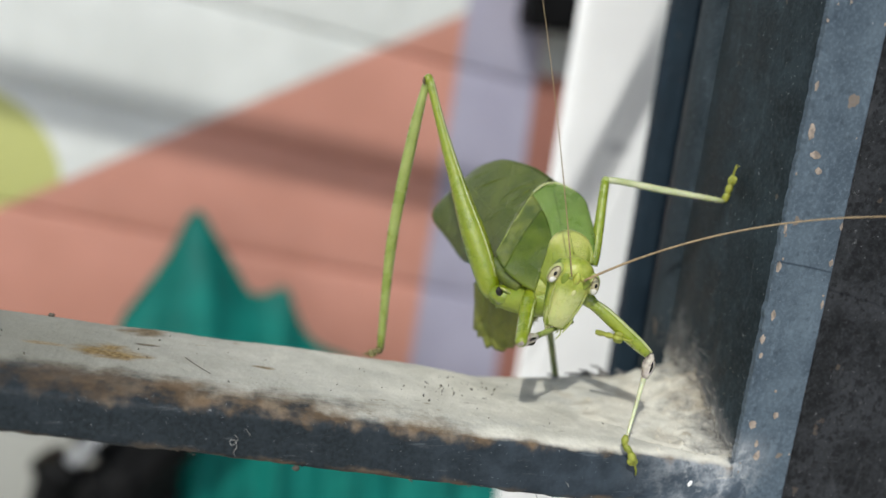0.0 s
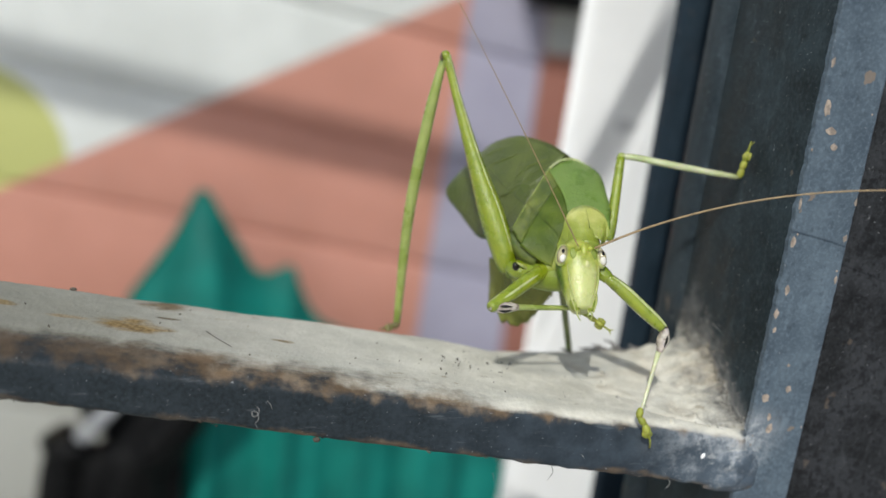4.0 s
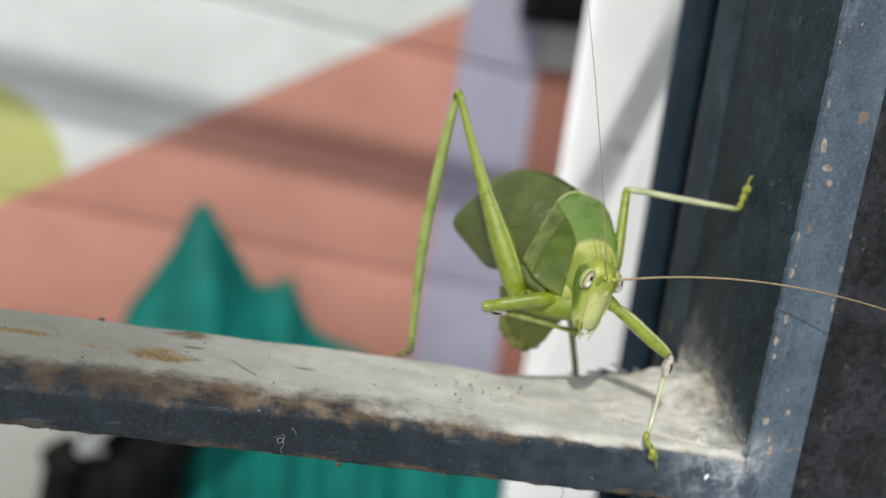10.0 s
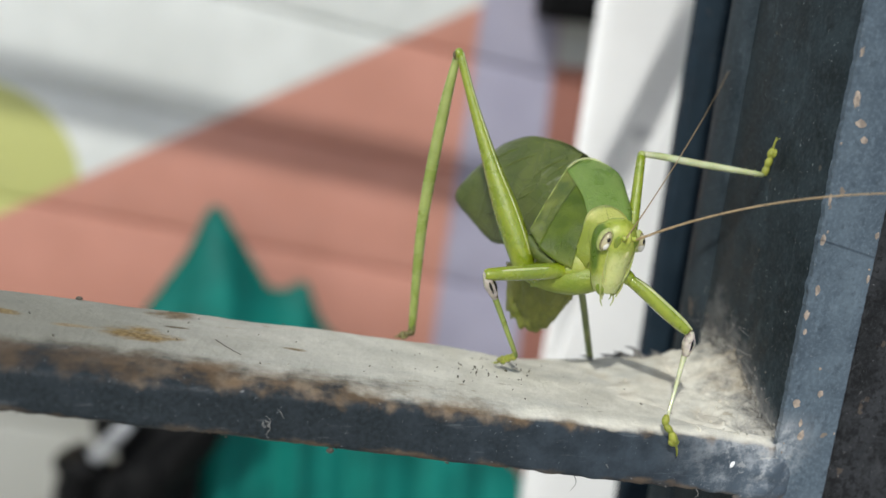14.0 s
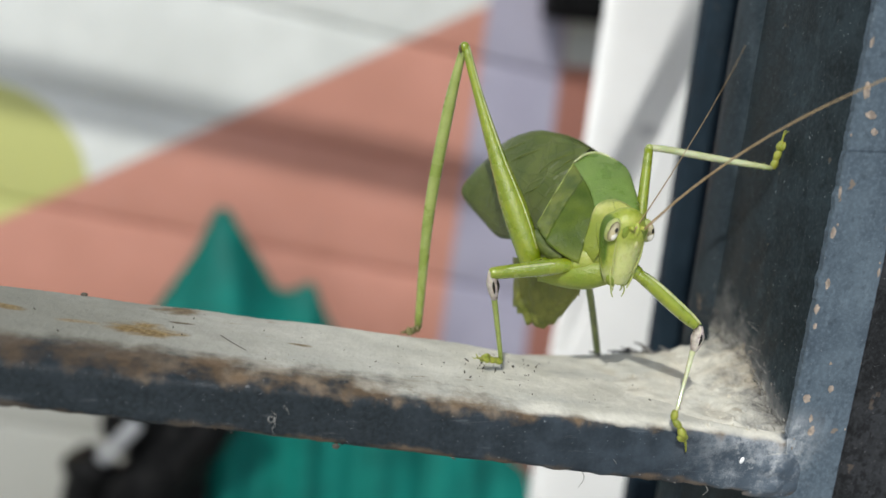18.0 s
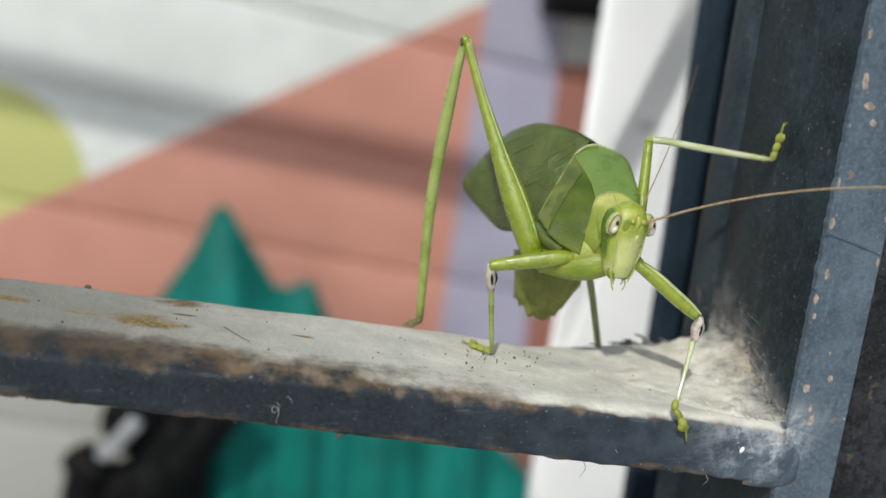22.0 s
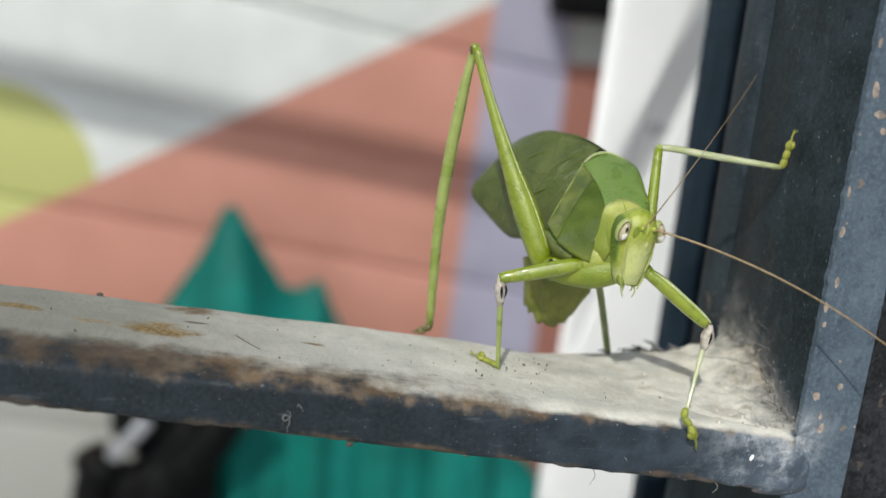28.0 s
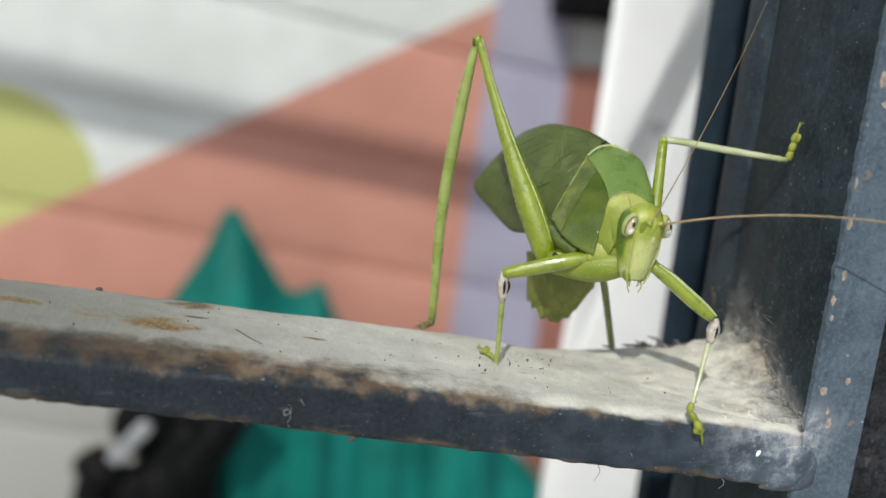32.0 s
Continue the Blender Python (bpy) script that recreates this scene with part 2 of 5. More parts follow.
def post_material(name, low, high, wear=0.5, grime=False, spill=False, flecks=False):
    """Weathered dark paint, with rust chips and pale specks."""
    m = Mat(name, 0.5, spec=0.18)
    cloud = m.noise(90, 5, 0.6)
    fine = m.noise(1400, 5, 0.65)
    chip = m.noise(210, 3, 0.6)
    c = m.mix(m.ramp(cloud, 0.3, 0.7), low, high)
    c = m.mix(m.ramp(fine, 0.42, 0.75, 0, 0.38), c, tuple(min(1, k * 1.7 + 0.01) for k in high))
    c = m.mix(m.ramp(m.noise(480, 5, 0.7), 0.48, 0.30, 0, 0.5), c, tuple(k * 0.45 for k in low))
    rub = m.ramp(m.noise(160, 6, 0.75, stretch=(1.6, 1.6, 0.7)), 0.54, 0.70, 0, 0.4)
    c = m.mix(rub, c, tuple(min(1, k * 1.7 + 0.015) for k in high))
    c = m.mix(m.math("MULTIPLY", m.ramp(chip, 0.685, 0.71), wear), c, (0.22, 0.165, 0.12))
    c = m.mix(m.ramp(m.noise(1700, 3, 0.6), 0.69, 0.75, 0, 0.7), c, (0.42, 0.43, 0.45))
    if grime:
        x, y, z = split(m, m.place())
        foot = m.math("SUBTRACT", z, m.ramp(y, 0.002, 0.020, -0.0005, 0.0062))
        torn = m.math("ADD", m.math("MULTIPLY", m.noise(160, 8, 0.72), 1.3), m.math("MULTIPLY", m.noise(420, 5, 0.7), 0.5))
        above = m.ramp(z, -0.012, -0.006)
        haze = m.math("SUBTRACT", torn, m.math("MULTIPLY", foot, m.ramp(y, 0.004, 0.030, 85.0, 40.0)))
        c = m.mix(m.math("MULTIPLY", above, m.ramp(haze, 0.38, 0.85, 0, 0.75)), c, (0.17, 0.17, 0.168))
        near = m.math("SUBTRACT", torn, m.math("MULTIPLY", foot, m.ramp(y, 0.004, 0.030, 190.0, 95.0)))
        c = m.mix(m.math("MULTIPLY", above, m.ramp(near, 0.55, 0.95, 0, 0.95)), c, m.mix(m.ramp(fine, 0.35, 0.65), (0.42, 0.40, 0.36), (0.66, 0.64, 0.58)))
        c = m.mix(m.ramp(m.noise(60, 6, 0.7, stretch=(1, 1, 0.6)), 0.52, 0.72, 0, 0.5), c, (0.045, 0.040, 0.036))
    if flecks:
        spot = m.ramp(m.noise(560, 6, 0.8), 0.62, 0.70, 0, 0.8)
        c = m.mix(spot, c, (0.24, 0.245, 0.25))
        c = m.mix(m.ramp(m.noise(750, 4, 0.7), 0.50, 0.38, 0, 0.7), c, (0.004, 0.004, 0.005))
    if spill:
        x, y, z = split(m, m.place())
        wipe = m.math("MULTIPLY", m.ramp(x, 0.0085, 0.0005), m.ramp(m.math("ADD", m.noise(210, 7, 0.78), m.math("MULTIPLY", z, 18.0)), 0.34, 0.62))
        wipe = m.math("MULTIPLY", wipe, m.math("MULTIPLY", m.ramp(z, 0.0065, 0.0), m.ramp(z, -0.020, -0.010)))
        c = m.mix(m.math("MULTIPLY", wipe, 0.75), c, (0.36, 0.385, 0.41))
        flake = m.math("MULTIPLY", m.ramp(x, 0.0042, 0.0010), m.ramp(m.noise(330, 5, 0.7), 0.50, 0.56))
        flake = m.math("MULTIPLY", flake, m.math("MULTIPLY", m.ramp(z, 0.0045, 0.001), m.ramp(z, -0.012, -0.007)))
        c = m.mix(m.math("MULTIPLY", flake, 0.5), c, (0.48, 0.49, 0.49))
        corner = m.math("SUBTRACT", m.math("SUBTRACT", 0.45, m.math("MULTIPLY", x, 45.0)), m.math("MULTIPLY", m.math("ABSOLUTE", m.math("ADD", z, 0.001)), 32.0))
        c = m.mix(m.ramp(m.math("ADD", corner, m.math("SUBTRACT", m.noise(170, 8, 0.8), 0.5)), 0.30, 0.85, 0, 0.65), c, (0.33, 0.345, 0.35))
    m.bump(m.math("ADD", m.math("MULTIPLY", fine, 0.4), m.math("MULTIPLY", chip, 0.8)), 0.0005, 0.4)
    return m.done(c, m.ramp(cloud, 0.3, 0.7, 0.50, 0.72))


WALL_Y = 0.60
TILT = -8.0        # the boards run down to the right


def mural_material():
    """Wall paint in flat fields: white, terracotta, lilac and yellow, on rough boards."""
    m = Mat("painted_boards", 0.7, spec=0.3)
    x, y, z = split(m, m.place())
    fine = m.noise(160, 4)
    wide = m.noise(14, 4)

    def step(v, at, soft=0.002):
        return m.ramp(v, at - soft, at + soft)

    def disc(cx, cz, r):
        dx, dz = m.math("SUBTRACT", x, cx), m.math("SUBTRACT", z, cz)
        d = m.math("SQRT", m.math("ADD", m.math("MULTIPLY", dx, dx), m.math("MULTIPLY", dz, dz)))
        return m.ramp(d, r + 0.002, r - 0.002)

    white = m.mix(m.ramp(wide, 0.3, 0.7), (0.56, 0.575, 0.55), (0.65, 0.665, 0.64))
    terra = m.mix(m.ramp(wide, 0.3, 0.7), (0.455, 0.210, 0.155), (0.52, 0.243, 0.184))
    lilac = m.mix(m.ramp(wide, 0.3, 0.7), (0.30, 0.285, 0.365), (0.35, 0.335, 0.42))
    c = m.mix(disc(-0.300, -0.092, 0.0745), white, (0.46, 0.47, 0.17))
    # the slanting edge of the terracotta field
    edge = m.math("SUBTRACT", m.math("ADD", m.math("MULTIPLY", x, 0.537), 0.034), z)
    c = m.mix(step(edge, 0.0), c, terra)
    c = m.mix(disc(-0.314, -0.249, 0.062), c, (0.46, 0.47, 0.17))
    cream = m.math("MULTIPLY", step(z, -0.250, -0.01), m.ramp(x, -0.10, -0.12))
    c = m.mix(cream, c, (0.35, 0.35, 0.32))
    c = m.mix(step(m.math("SUBTRACT", x, m.math("MULTIPLY", z, 0.045)), 0.066), c, lilac)
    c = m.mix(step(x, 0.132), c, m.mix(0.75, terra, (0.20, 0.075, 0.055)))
    over = m.math("MULTIPLY", step(x, 0.134), step(z, 0.030))
    c = m.mix(over, c, (0.40, 0.40, 0.38))
    c = m.mix(step(x, 0.168), c, (0.36, 0.35, 0.33))
    c = m.mix(m.ramp(fine, 0.5, 0.8, 0, 0.2), c, (0.30, 0.28, 0.27))
    m.bump(fine, 0.002, 0.4)
    return m.done(c)


M_BAR = bar_material("dusty_painted_steel")
M_DUST = bar_material("banked_dust", True)
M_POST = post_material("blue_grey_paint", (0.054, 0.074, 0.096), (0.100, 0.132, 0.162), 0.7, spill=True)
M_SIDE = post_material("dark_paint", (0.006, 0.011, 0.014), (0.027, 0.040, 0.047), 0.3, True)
M_NAVY = post_material("navy_paint", (0.005, 0.013, 0.022), (0.010, 0.022, 0.034), 0.2)
M_BLACK = post_material("black_rough_board", (0.008, 0.009, 0.010), (0.030, 0.032, 0.036), 0.25, flecks=True)
M_BEAD = post_material("bead_paint", (0.012, 0.020, 0.026), (0.036, 0.049, 0.058), 0.6)
M_CHIP = plain("rusty_chip", (0.33, 0.27, 0.22), 0.8, 0.5, 900)
M_WALL = mural_material()


def white_paint():
    """White paint with faint clouds and one soft grey spot."""
    m = Mat("white_gloss_paint", 0.5)
    x, y, z = split(m, m.place())
    wide, fine = m.noise(30, 4), m.noise(240, 4)
    c = m.mix(m.ramp(wide, 0.3, 0.7), (0.85, 0.85, 0.845), (0.91, 0.91, 0.905))
    dx, dz = m.math("DIVIDE", m.math("SUBTRACT", x, 0.0487), 0.0052), m.math("DIVIDE", m.math("SUBTRACT", z, 0.0262), 0.0027)
    d = m.math("ADD", m.math("MULTIPLY", dx, dx), m.math("MULTIPLY", dz, dz))
    d = m.math("ADD", d, m.math("MULTIPLY", m.math("SUBTRACT", fine, 0.5), 1.2))
    c = m.mix(m.ramp(d, 1.3, 0.3, 0, 0.5), c, (0.33, 0.34, 0.35))
    return m.done(c)


M_WHITE = white_paint()
M_TEAL = plain("teal_nylon", (0.003, 0.137, 0.112), 0.6, 0.25, 25, spec=0.2)
M_RUBBER = plain("black_plastic", (0.0025, 0.0025, 0.0028), 0.6, 0.3, 60, spec=0.14)
M_CHROME = plain("brushed_steel", (0.42, 0.43, 0.45), 0.4, 0.1, 90, metal=0.6)
M_GROUND = plain("pale_concrete", (0.50, 0.48, 0.44), 0.85, 0.15, 9, bump=0.002)
M_HOUSE = plain("plaster_wall", (0.42, 0.40, 0.37), 0.9, 0.15, 6)


# ---- mesh helpers (millimetres in, metres out) ----
MM = 0.001


def mesh_of(bm, name, material, smooth=True):
    me = bpy.data.meshes.new(name)
    bmesh.ops.recalc_face_normals(bm, faces=bm.faces)
    bm.to_mesh(me)
    bm.free()
    me.materials.append(material)
    for p in me.polygons:
        p.use_smooth = smooth
    return me


def part(name, bm, material, parent=None, label="", smooth=True):
    ob = new(name, mesh_of(bm, name, material, smooth))
    if parent is not None:
        ob.parent = parent
        ob.matrix_parent_inverse = Matrix.Translation(-parent.location)
    if label:
        ob["label"] = label
    return ob


def empty(name, at):
    ob = new(name)
    ob.location = Vector(at) * MM
    ob.empty_display_size = 0.005
    return ob


def spline(points, n):
    """n points along a smooth curve through the given ones (any dimension)."""
    p = np.array(points, float)
    if len(p) == 2:
        s = np.linspace(0, 1, n)[:, None]
        return p[0] * (1 - s) + p[1] * s
    p = np.vstack([2 * p[0] - p[1], p, 2 * p[-1] - p[-2]])
    out = []
    for s in np.linspace(0, len(p) - 3 - 1e-9, n):
        k = int(s)
        t = s - k
        a, b, c, d = p[k], p[k + 1], p[k + 2], p[k + 3]
        out.append(0.5 * (2 * b + (c - a) * t + (2 * a - 5 * b + 4 * c - d) * t * t + (3 * b - a - 3 * c + d) * t ** 3))
    return np.array(out)


def sweep(points, radii, n=24, sides=10, flat=1.0, side=(0, 0, 1), jag=0.0, bm=None, seed=0):
    """A closed tube along points with changing radius; flat squeezes it across side."""
    bm = bm or bmesh.new()
    rng = random.Random(seed)
    c = spline(points, n)
    r = spline([[k] for k in radii], n)[:, 0]
    rings = []
    ref = Vector(side)
    for i in range(n):
        d = Vector(c[min(i + 1, n - 1)] - c[max(i - 1, 0)])
        if d.length < 1e-9:
            d = Vector((0, 0, 1))
        d.normalize()
        u = ref - d * ref.dot(d)
        if u.length < 1e-3:
            u = Vector((1, 0, 0)) - d * d.x
        u.normalize()
        v = d.cross(u)
        ring = []
        for k in range(sides):
            a = 2 * math.pi * k / sides
            q = max(r[i], 0.01) * (1 + jag * rng.uniform(-1, 1))
            ring.append(bm.verts.new((Vector(c[i]) + u * math.cos(a) * q + v * math.sin(a) * q * flat) * MM))
        rings.append(ring)
    for a, b in zip(rings, rings[1:]):
        for k in range(sides):
            bm.faces.new((a[k], a[(k + 1) % sides], b[(k + 1) % sides], b[k]))
    bm.faces.new(rings[0][::-1])
    bm.faces.new(rings[-1])
    return bm


def ball(at, size, turn=None, bm=None, seg=16):
    bm = bm or bmesh.new()
    m = Matrix.Translation(Vector(at) * MM) @ (turn or Matrix()) @ Matrix.Diagonal((*[s * MM for s in size], 1))
    bmesh.ops.create_uvsphere(bm, u_segments=seg, v_segments=seg // 2 + 2, radius=1, matrix=m)
    return bm


def block(x0, x1, y0, y1, z0, z1, bevel=0.0, bm=None, seg=2):
    bm = bm or bmesh.new()
    made = bmesh.ops.create_cube(bm, size=1, matrix=Matrix.LocRotScale(
        Vector(((x0 + x1) / 2, (y0 + y1) / 2, (z0 + z1) / 2)) * MM, None, Vector((x1 - x0, y1 - y0, z1 - z0)) * MM))
    if bevel:
        edges = {e for v in made["verts"] for e in v.link_edges}
        bmesh.ops.bevel(bm, geom=list(edges), offset=bevel * MM, segments=seg, affect="EDGES", profile=0.5)
    return bm


def bits(places, rings=2):
    """Many small lumps in one mesh, one for each matrix."""
    one = bmesh.new()
    bmesh.ops.create_icosphere(one, subdivisions=rings, radius=1)
    co = [v.co.copy() for v in one.verts]
    fs = [[v.index for v in f.verts] for f in one.faces]
    one.free()
    bm = bmesh.new()
    for m in places:
        vs = [bm.verts.new(m @ c) for c in co]
        for f in fs:
            bm.faces.new([vs[k] for k in f])
    return bm


def surface(rows, thick=0.0, bm=None):
    """A skin over rows of points; thick gives it a back."""
    bm = bm or bmesh.new()
    grid = [[bm.verts.new(Vector(p) * MM) for p in row] for row in rows]
    faces = []
    for a, b in zip(grid, grid[1:]):
        for k in range(len(a) - 1):
            faces.append(bm.faces.new((a[k], a[k + 1], b[k + 1], b[k])))
    if thick:
        bmesh.ops.recalc_face_normals(bm, faces=faces)
        bmesh.ops.solidify(bm, geom=faces, thickness=thick * MM)
    return bm


# ---- the structure ----
def bar_top(x):
    return -0.0908 * x


def bar_low(x):
    return bar_top(x) - 10.4 - 0.0185 * max(x, -150)


def ground():
    bm = bmesh.new()
    bmesh.ops.create_grid(bm, x_segments=2, y_segments=2, size=60, matrix=Matrix.Translation((0, 0, -0.95)))
    tagged(part("ground", bm, M_GROUND), "pale worn concrete ground", "ground", kind="structure")


def mural_wall():
    """Sloping boards with rounded edges and a gap between them."""
    wall = tagged(part("wall_mural", block(-1600, 1500, 616, 700, -950, 900), M_HOUSE),
                  "boarded wall painted with a mural in terracotta, white and lilac", "wall", kind="structure")
    turn = Matrix.Translation((-0.06, WALL_Y, 0.0015)) @ Matrix.Rotation(radians(-TILT), 4, "Y")
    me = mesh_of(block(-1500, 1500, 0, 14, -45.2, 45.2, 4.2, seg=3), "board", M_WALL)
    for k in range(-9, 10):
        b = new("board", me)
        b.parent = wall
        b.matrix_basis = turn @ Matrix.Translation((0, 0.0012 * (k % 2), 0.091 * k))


def upper_bar():
    """The next bar of the gate, above the view, whose shadow falls on the boards."""
    bar = tagged(empty("upper_gate_bar", (-352, 14, 570)), "dark painted steel upper bar of the gate", "gate bar")
    rows = []
    for x in (-1500, -0.3):
        z = 570 - 0.149 * (x + 352)
        rows.append([bar_corner(x, z, k) for k in range(9)])
    bm = bmesh.new()
    a, b = [[bm.verts.new(Vector(p) * MM) for p in r[:-1]] for r in rows]
    for k in range(8):
        bm.faces.new((a[k], a[(k + 1) % 8], b[(k + 1) % 8], b[k]))
    bm.faces.new(a[::-1])
    bm.faces.new(b)
    part("rail", bm, M_NAVY, bar, smooth=False)


def bar_corner(x, z, k):
    """Corners of a box section with chamfered edges."""
    y = (2, 26, 28, 28, 26, 2, 0, 0, 2)[k]
    return (x, y, z + (10, 10, 8, -8, -10, -10, -8, 8, 10)[k])


def wall_box():
    box = tagged(empty("junction_box", (190, 580, 75)), "black plastic junction box fixed high on the wall", "box")
    part("case", block(108, 260, 562, 598, 64, 170, 6), M_RUBBER, box)
    part("lid", block(113, 255, 556, 561.8, 69, 165, 2), M_RUBBER, box)


def bar_mesh(x0, x1, n):
    bm = bmesh.new()
    made = []
    D = 28.0
    for x in np.linspace(x0, x1, n):
        h = bar_top(x) - bar_low(x)
        k = min(1.0, max(0.0, (-x - 20) / 95))
        k = k * k * (3 - 2 * k)
        ry, rz = 2.4 + 6.0 * k, 1.9 + 0.5 * k        # the upper front edge is worn rounder to the left
        ring = []

        def arc(cy, cz, ay, az, a0, m):
            for i in range(m):
                a = radians(a0 - 90 * i / m)
                ring.append((cy + ay * math.cos(a), cz + az * math.sin(a)))

        def run(a, b, m):
            for i in range(m):
                ring.append((a[0] + (b[0] - a[0]) * i / m, a[1] + (b[1] - a[1]) * i / m))

        rb = 1.1
        arc(ry, -rz, ry, rz, 180, 10)
        run((ry, 0), (D - 2, 0), 14)
        arc(D - 2, -2, 2, 2, 90, 5)
        run((D, -2), (D, -h + rb), 3)
        arc(D - rb, -h + rb, rb, rb, 0, 3)
        run((D - rb, -h), (rb, -h), 5)
        arc(rb, -h + rb, rb, rb, 270, 4)
        run((0, -h + rb), (0, -rz), 7)
        row = []
        for y, z in ring:
            q = noise.noise(Vector((x * 0.10, y * 0.2, z * 0.3))) * 0.30 + noise.noise(Vector((x * 0.5, y * 0.7, z * 0.7))) * 0.13
            dip = -1.1 * math.exp(-((x + 36) / 9) ** 2) * max(0, (y - 16) / 12) if z > -2.5 else 0
            low = -0.5 * abs(noise.noise(Vector((x * 0.25, 3.0, 0)))) if z < -h + 1 else 0
            row.append(bm.verts.new(Vector((x, y - q * 0.4, bar_top(x) + z + q * (0.8 if z > -4 else -0.6) + dip + low)) * MM))
        made.append(row)
    count = len(made[0])
    for a, b in zip(made, made[1:]):
        for k in range(count):
            bm.faces.new((a[k], a[(k + 1) % count], b[(k + 1) % count], b[k]))
    bm.faces.new(made[0])
    bm.faces.new(made[-1][::-1])
    return bm


def gate_bar():
    bar = tagged(empty("gate_bar", (-100, 14, 0)), "dark painted steel gate bar, rusty and dusty on top", "gate bar")
    part("rail", bar_mesh(-420, 0.05, 420), M_BAR, bar)
    # the weld against the post
    rng = random.Random(5)
    rows = []
    for z in np.linspace(-10.6, -2.3, 30):
        row = []
        for x in np.linspace(-5.5, 4.0, 34):
            lump = noise.noise(Vector((x * 0.45, z * 0.5, 3))) * 0.55 + noise.noise(Vector((x * 1.2, z * 1.3, 7))) * 0.25
            swell = max(0.0, 1 - ((x + 0.8) / 4.6) ** 2) * min(1.0, (-2.0 - z) / 3.6, (z + 11.0) / 2.0)
            row.append((x, 1.3 - min(1.0, swell * 3) * 0.75 - swell * (0.62 + 0.9 * lump), z))
        rows.append(row)
    part("weld", surface(rows, 0.5), M_BAR, bar, "lumpy painted weld smeared with pale dust")
    # flakes of paint that stand off the lower edge
    me = mesh_of(ball((0, 0, 0), (1, 1, 1), seg=6), "paint_flake", M_BAR, False)
    for k in range(24):
        x = rng.uniform(-135, -4)
        f = new("paint_flake", me)
        f.parent = bar
        f.matrix_parent_inverse = Matrix.Translation(-bar.location)
        f.matrix_basis = pose(x * MM, rng.uniform(0.1, 0.5) * MM, (bar_low(x) + rng.uniform(0.0, 0.4)) * MM, rng.uniform(-30, 30), rng.uniform(0, 90), rng.uniform(-30, 30)) @ Matrix.Diagonal((rng.uniform(0.2, 0.45), 0.08, rng.uniform(0.06, 0.16), 1))
    return bar


def gate_post():
    post = tagged(empty("gate_post", (5, 20, -300)), "dark blue-grey painted steel gate post with rust chips and specks", "gate post")
    bm = bmesh.new()
    rings = []
    for z in (-500, *np.linspace(-14, 92, 260), 620):
        left = 0.05 + 0.30 * noise.noise(Vector((0, 0, z * 0.55))) + 0.09 * noise.noise(Vector((3, 0, z * 1.7))) + 0.5 * max(0.0, noise.noise(Vector((7, 0, z * 0.4))) - 0.35)
        right = 10.2 + 0.10 * noise.noise(Vector((5, 0, z * 0.9)))
        ring = [(left, 0.3), (left + 0.3, 0.0), (right - 0.35, 0.0), (right, 0.35), (right, 1.4), (left, 1.4)]
        rings.append([bm.verts.new(Vector((x, y, z)) * MM) for x, y in ring])
    for a, b in zip(rings, rings[1:]):
        for k in range(6):
            bm.faces.new((a[k], a[(k + 1) % 6], b[(k + 1) % 6], b[k]))
    bm.faces.new(rings[0][::-1])
    bm.faces.new(rings[-1])
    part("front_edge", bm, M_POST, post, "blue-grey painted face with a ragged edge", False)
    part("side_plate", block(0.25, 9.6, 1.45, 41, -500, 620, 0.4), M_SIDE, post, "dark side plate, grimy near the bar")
    part("back_bead", sweep([(0.6, 37.4, -500), (0.6, 37.4, 620)], [5.3, 5.3], 2, 20, 0.32, (0, 1, 0)), M_BEAD, post, "rounded grey bead with rust")
    part("side_board", block(10.3, 300, 3.5, 30, -500, 620, 0.6), M_BLACK, post, "rough black board with pale specks")
    # unseen rods added above the view to cast the slanting shadow on the white panel
    for off in (-3.4, 0.0, 3.4):
        part("stay", sweep([(-37.5 + off, 30, 179 - off * 0.4), (-16 + off, 30, 232 - off * 0.4), (1.0, 30, 271 - off * 2.4)], [1.15, 1.15, 1.15], 8, 12), M_NAVY, post, "thin navy rod, added unseen to cast a slanting shadow")
    # chips where the paint has come away, down both edges of the front face
    rng = random.Random(11)
    spots = [(2.7, 51.7, 1.5, 1.0), (1.2, 55.2, 1.1, 1.9), (3.8, 49.4, 1.0, 0.8), (0.5, 33.8, 0.7, 1.2), (1.3, 25.8, 0.7, 1.2), (3.7, 1.2, 1.0, 1.3), (0.4, 21.6, 0.7, 1.1), (0.6, 18.9, 0.6, 0.7), (1.8, 6.8, 1.2, 1.1), (0.5, 62, 0.5, 1.2),
             (9.4, 35, 0.6, 0.8), (9.5, 28, 0.5, 0.9), (4.6, 12.8, 0.5, 0.4), (5.6, 8.6, 0.9, 0.9), (3.2, 3.4, 0.6, 0.9), (9.8, 41, 0.4, 1.0), (0.3, 40, 0.4, 1.3)]
    for k in range(16):
        spots.append((rng.choice((rng.uniform(0.1, 1.2), rng.uniform(8.6, 9.9), rng.uniform(1, 9))), rng.uniform(-8, 75), rng.uniform(0.15, 0.4), rng.uniform(0.15, 0.5)))
    for x, z, a, b in spots:
        bm = bmesh.new()
        n = 11
        ring = [bm.verts.new(Vector((x + 0.6 * a * math.cos(2 * math.pi * k / n) * rng.uniform(0.6, 1.15), -0.09, z + 0.75 * b * math.sin(2 * math.pi * k / n) * rng.uniform(0.6, 1.15))) * MM) for k in range(n)]
        mid = bm.verts.new(Vector((x, -0.16, z)) * MM)
        back = [bm.verts.new(v.co + Vector((0, 0.3 * MM, 0))) for v in ring]
        for k in range(n):
            bm.faces.new((ring[k], ring[(k + 1) % n], mid))
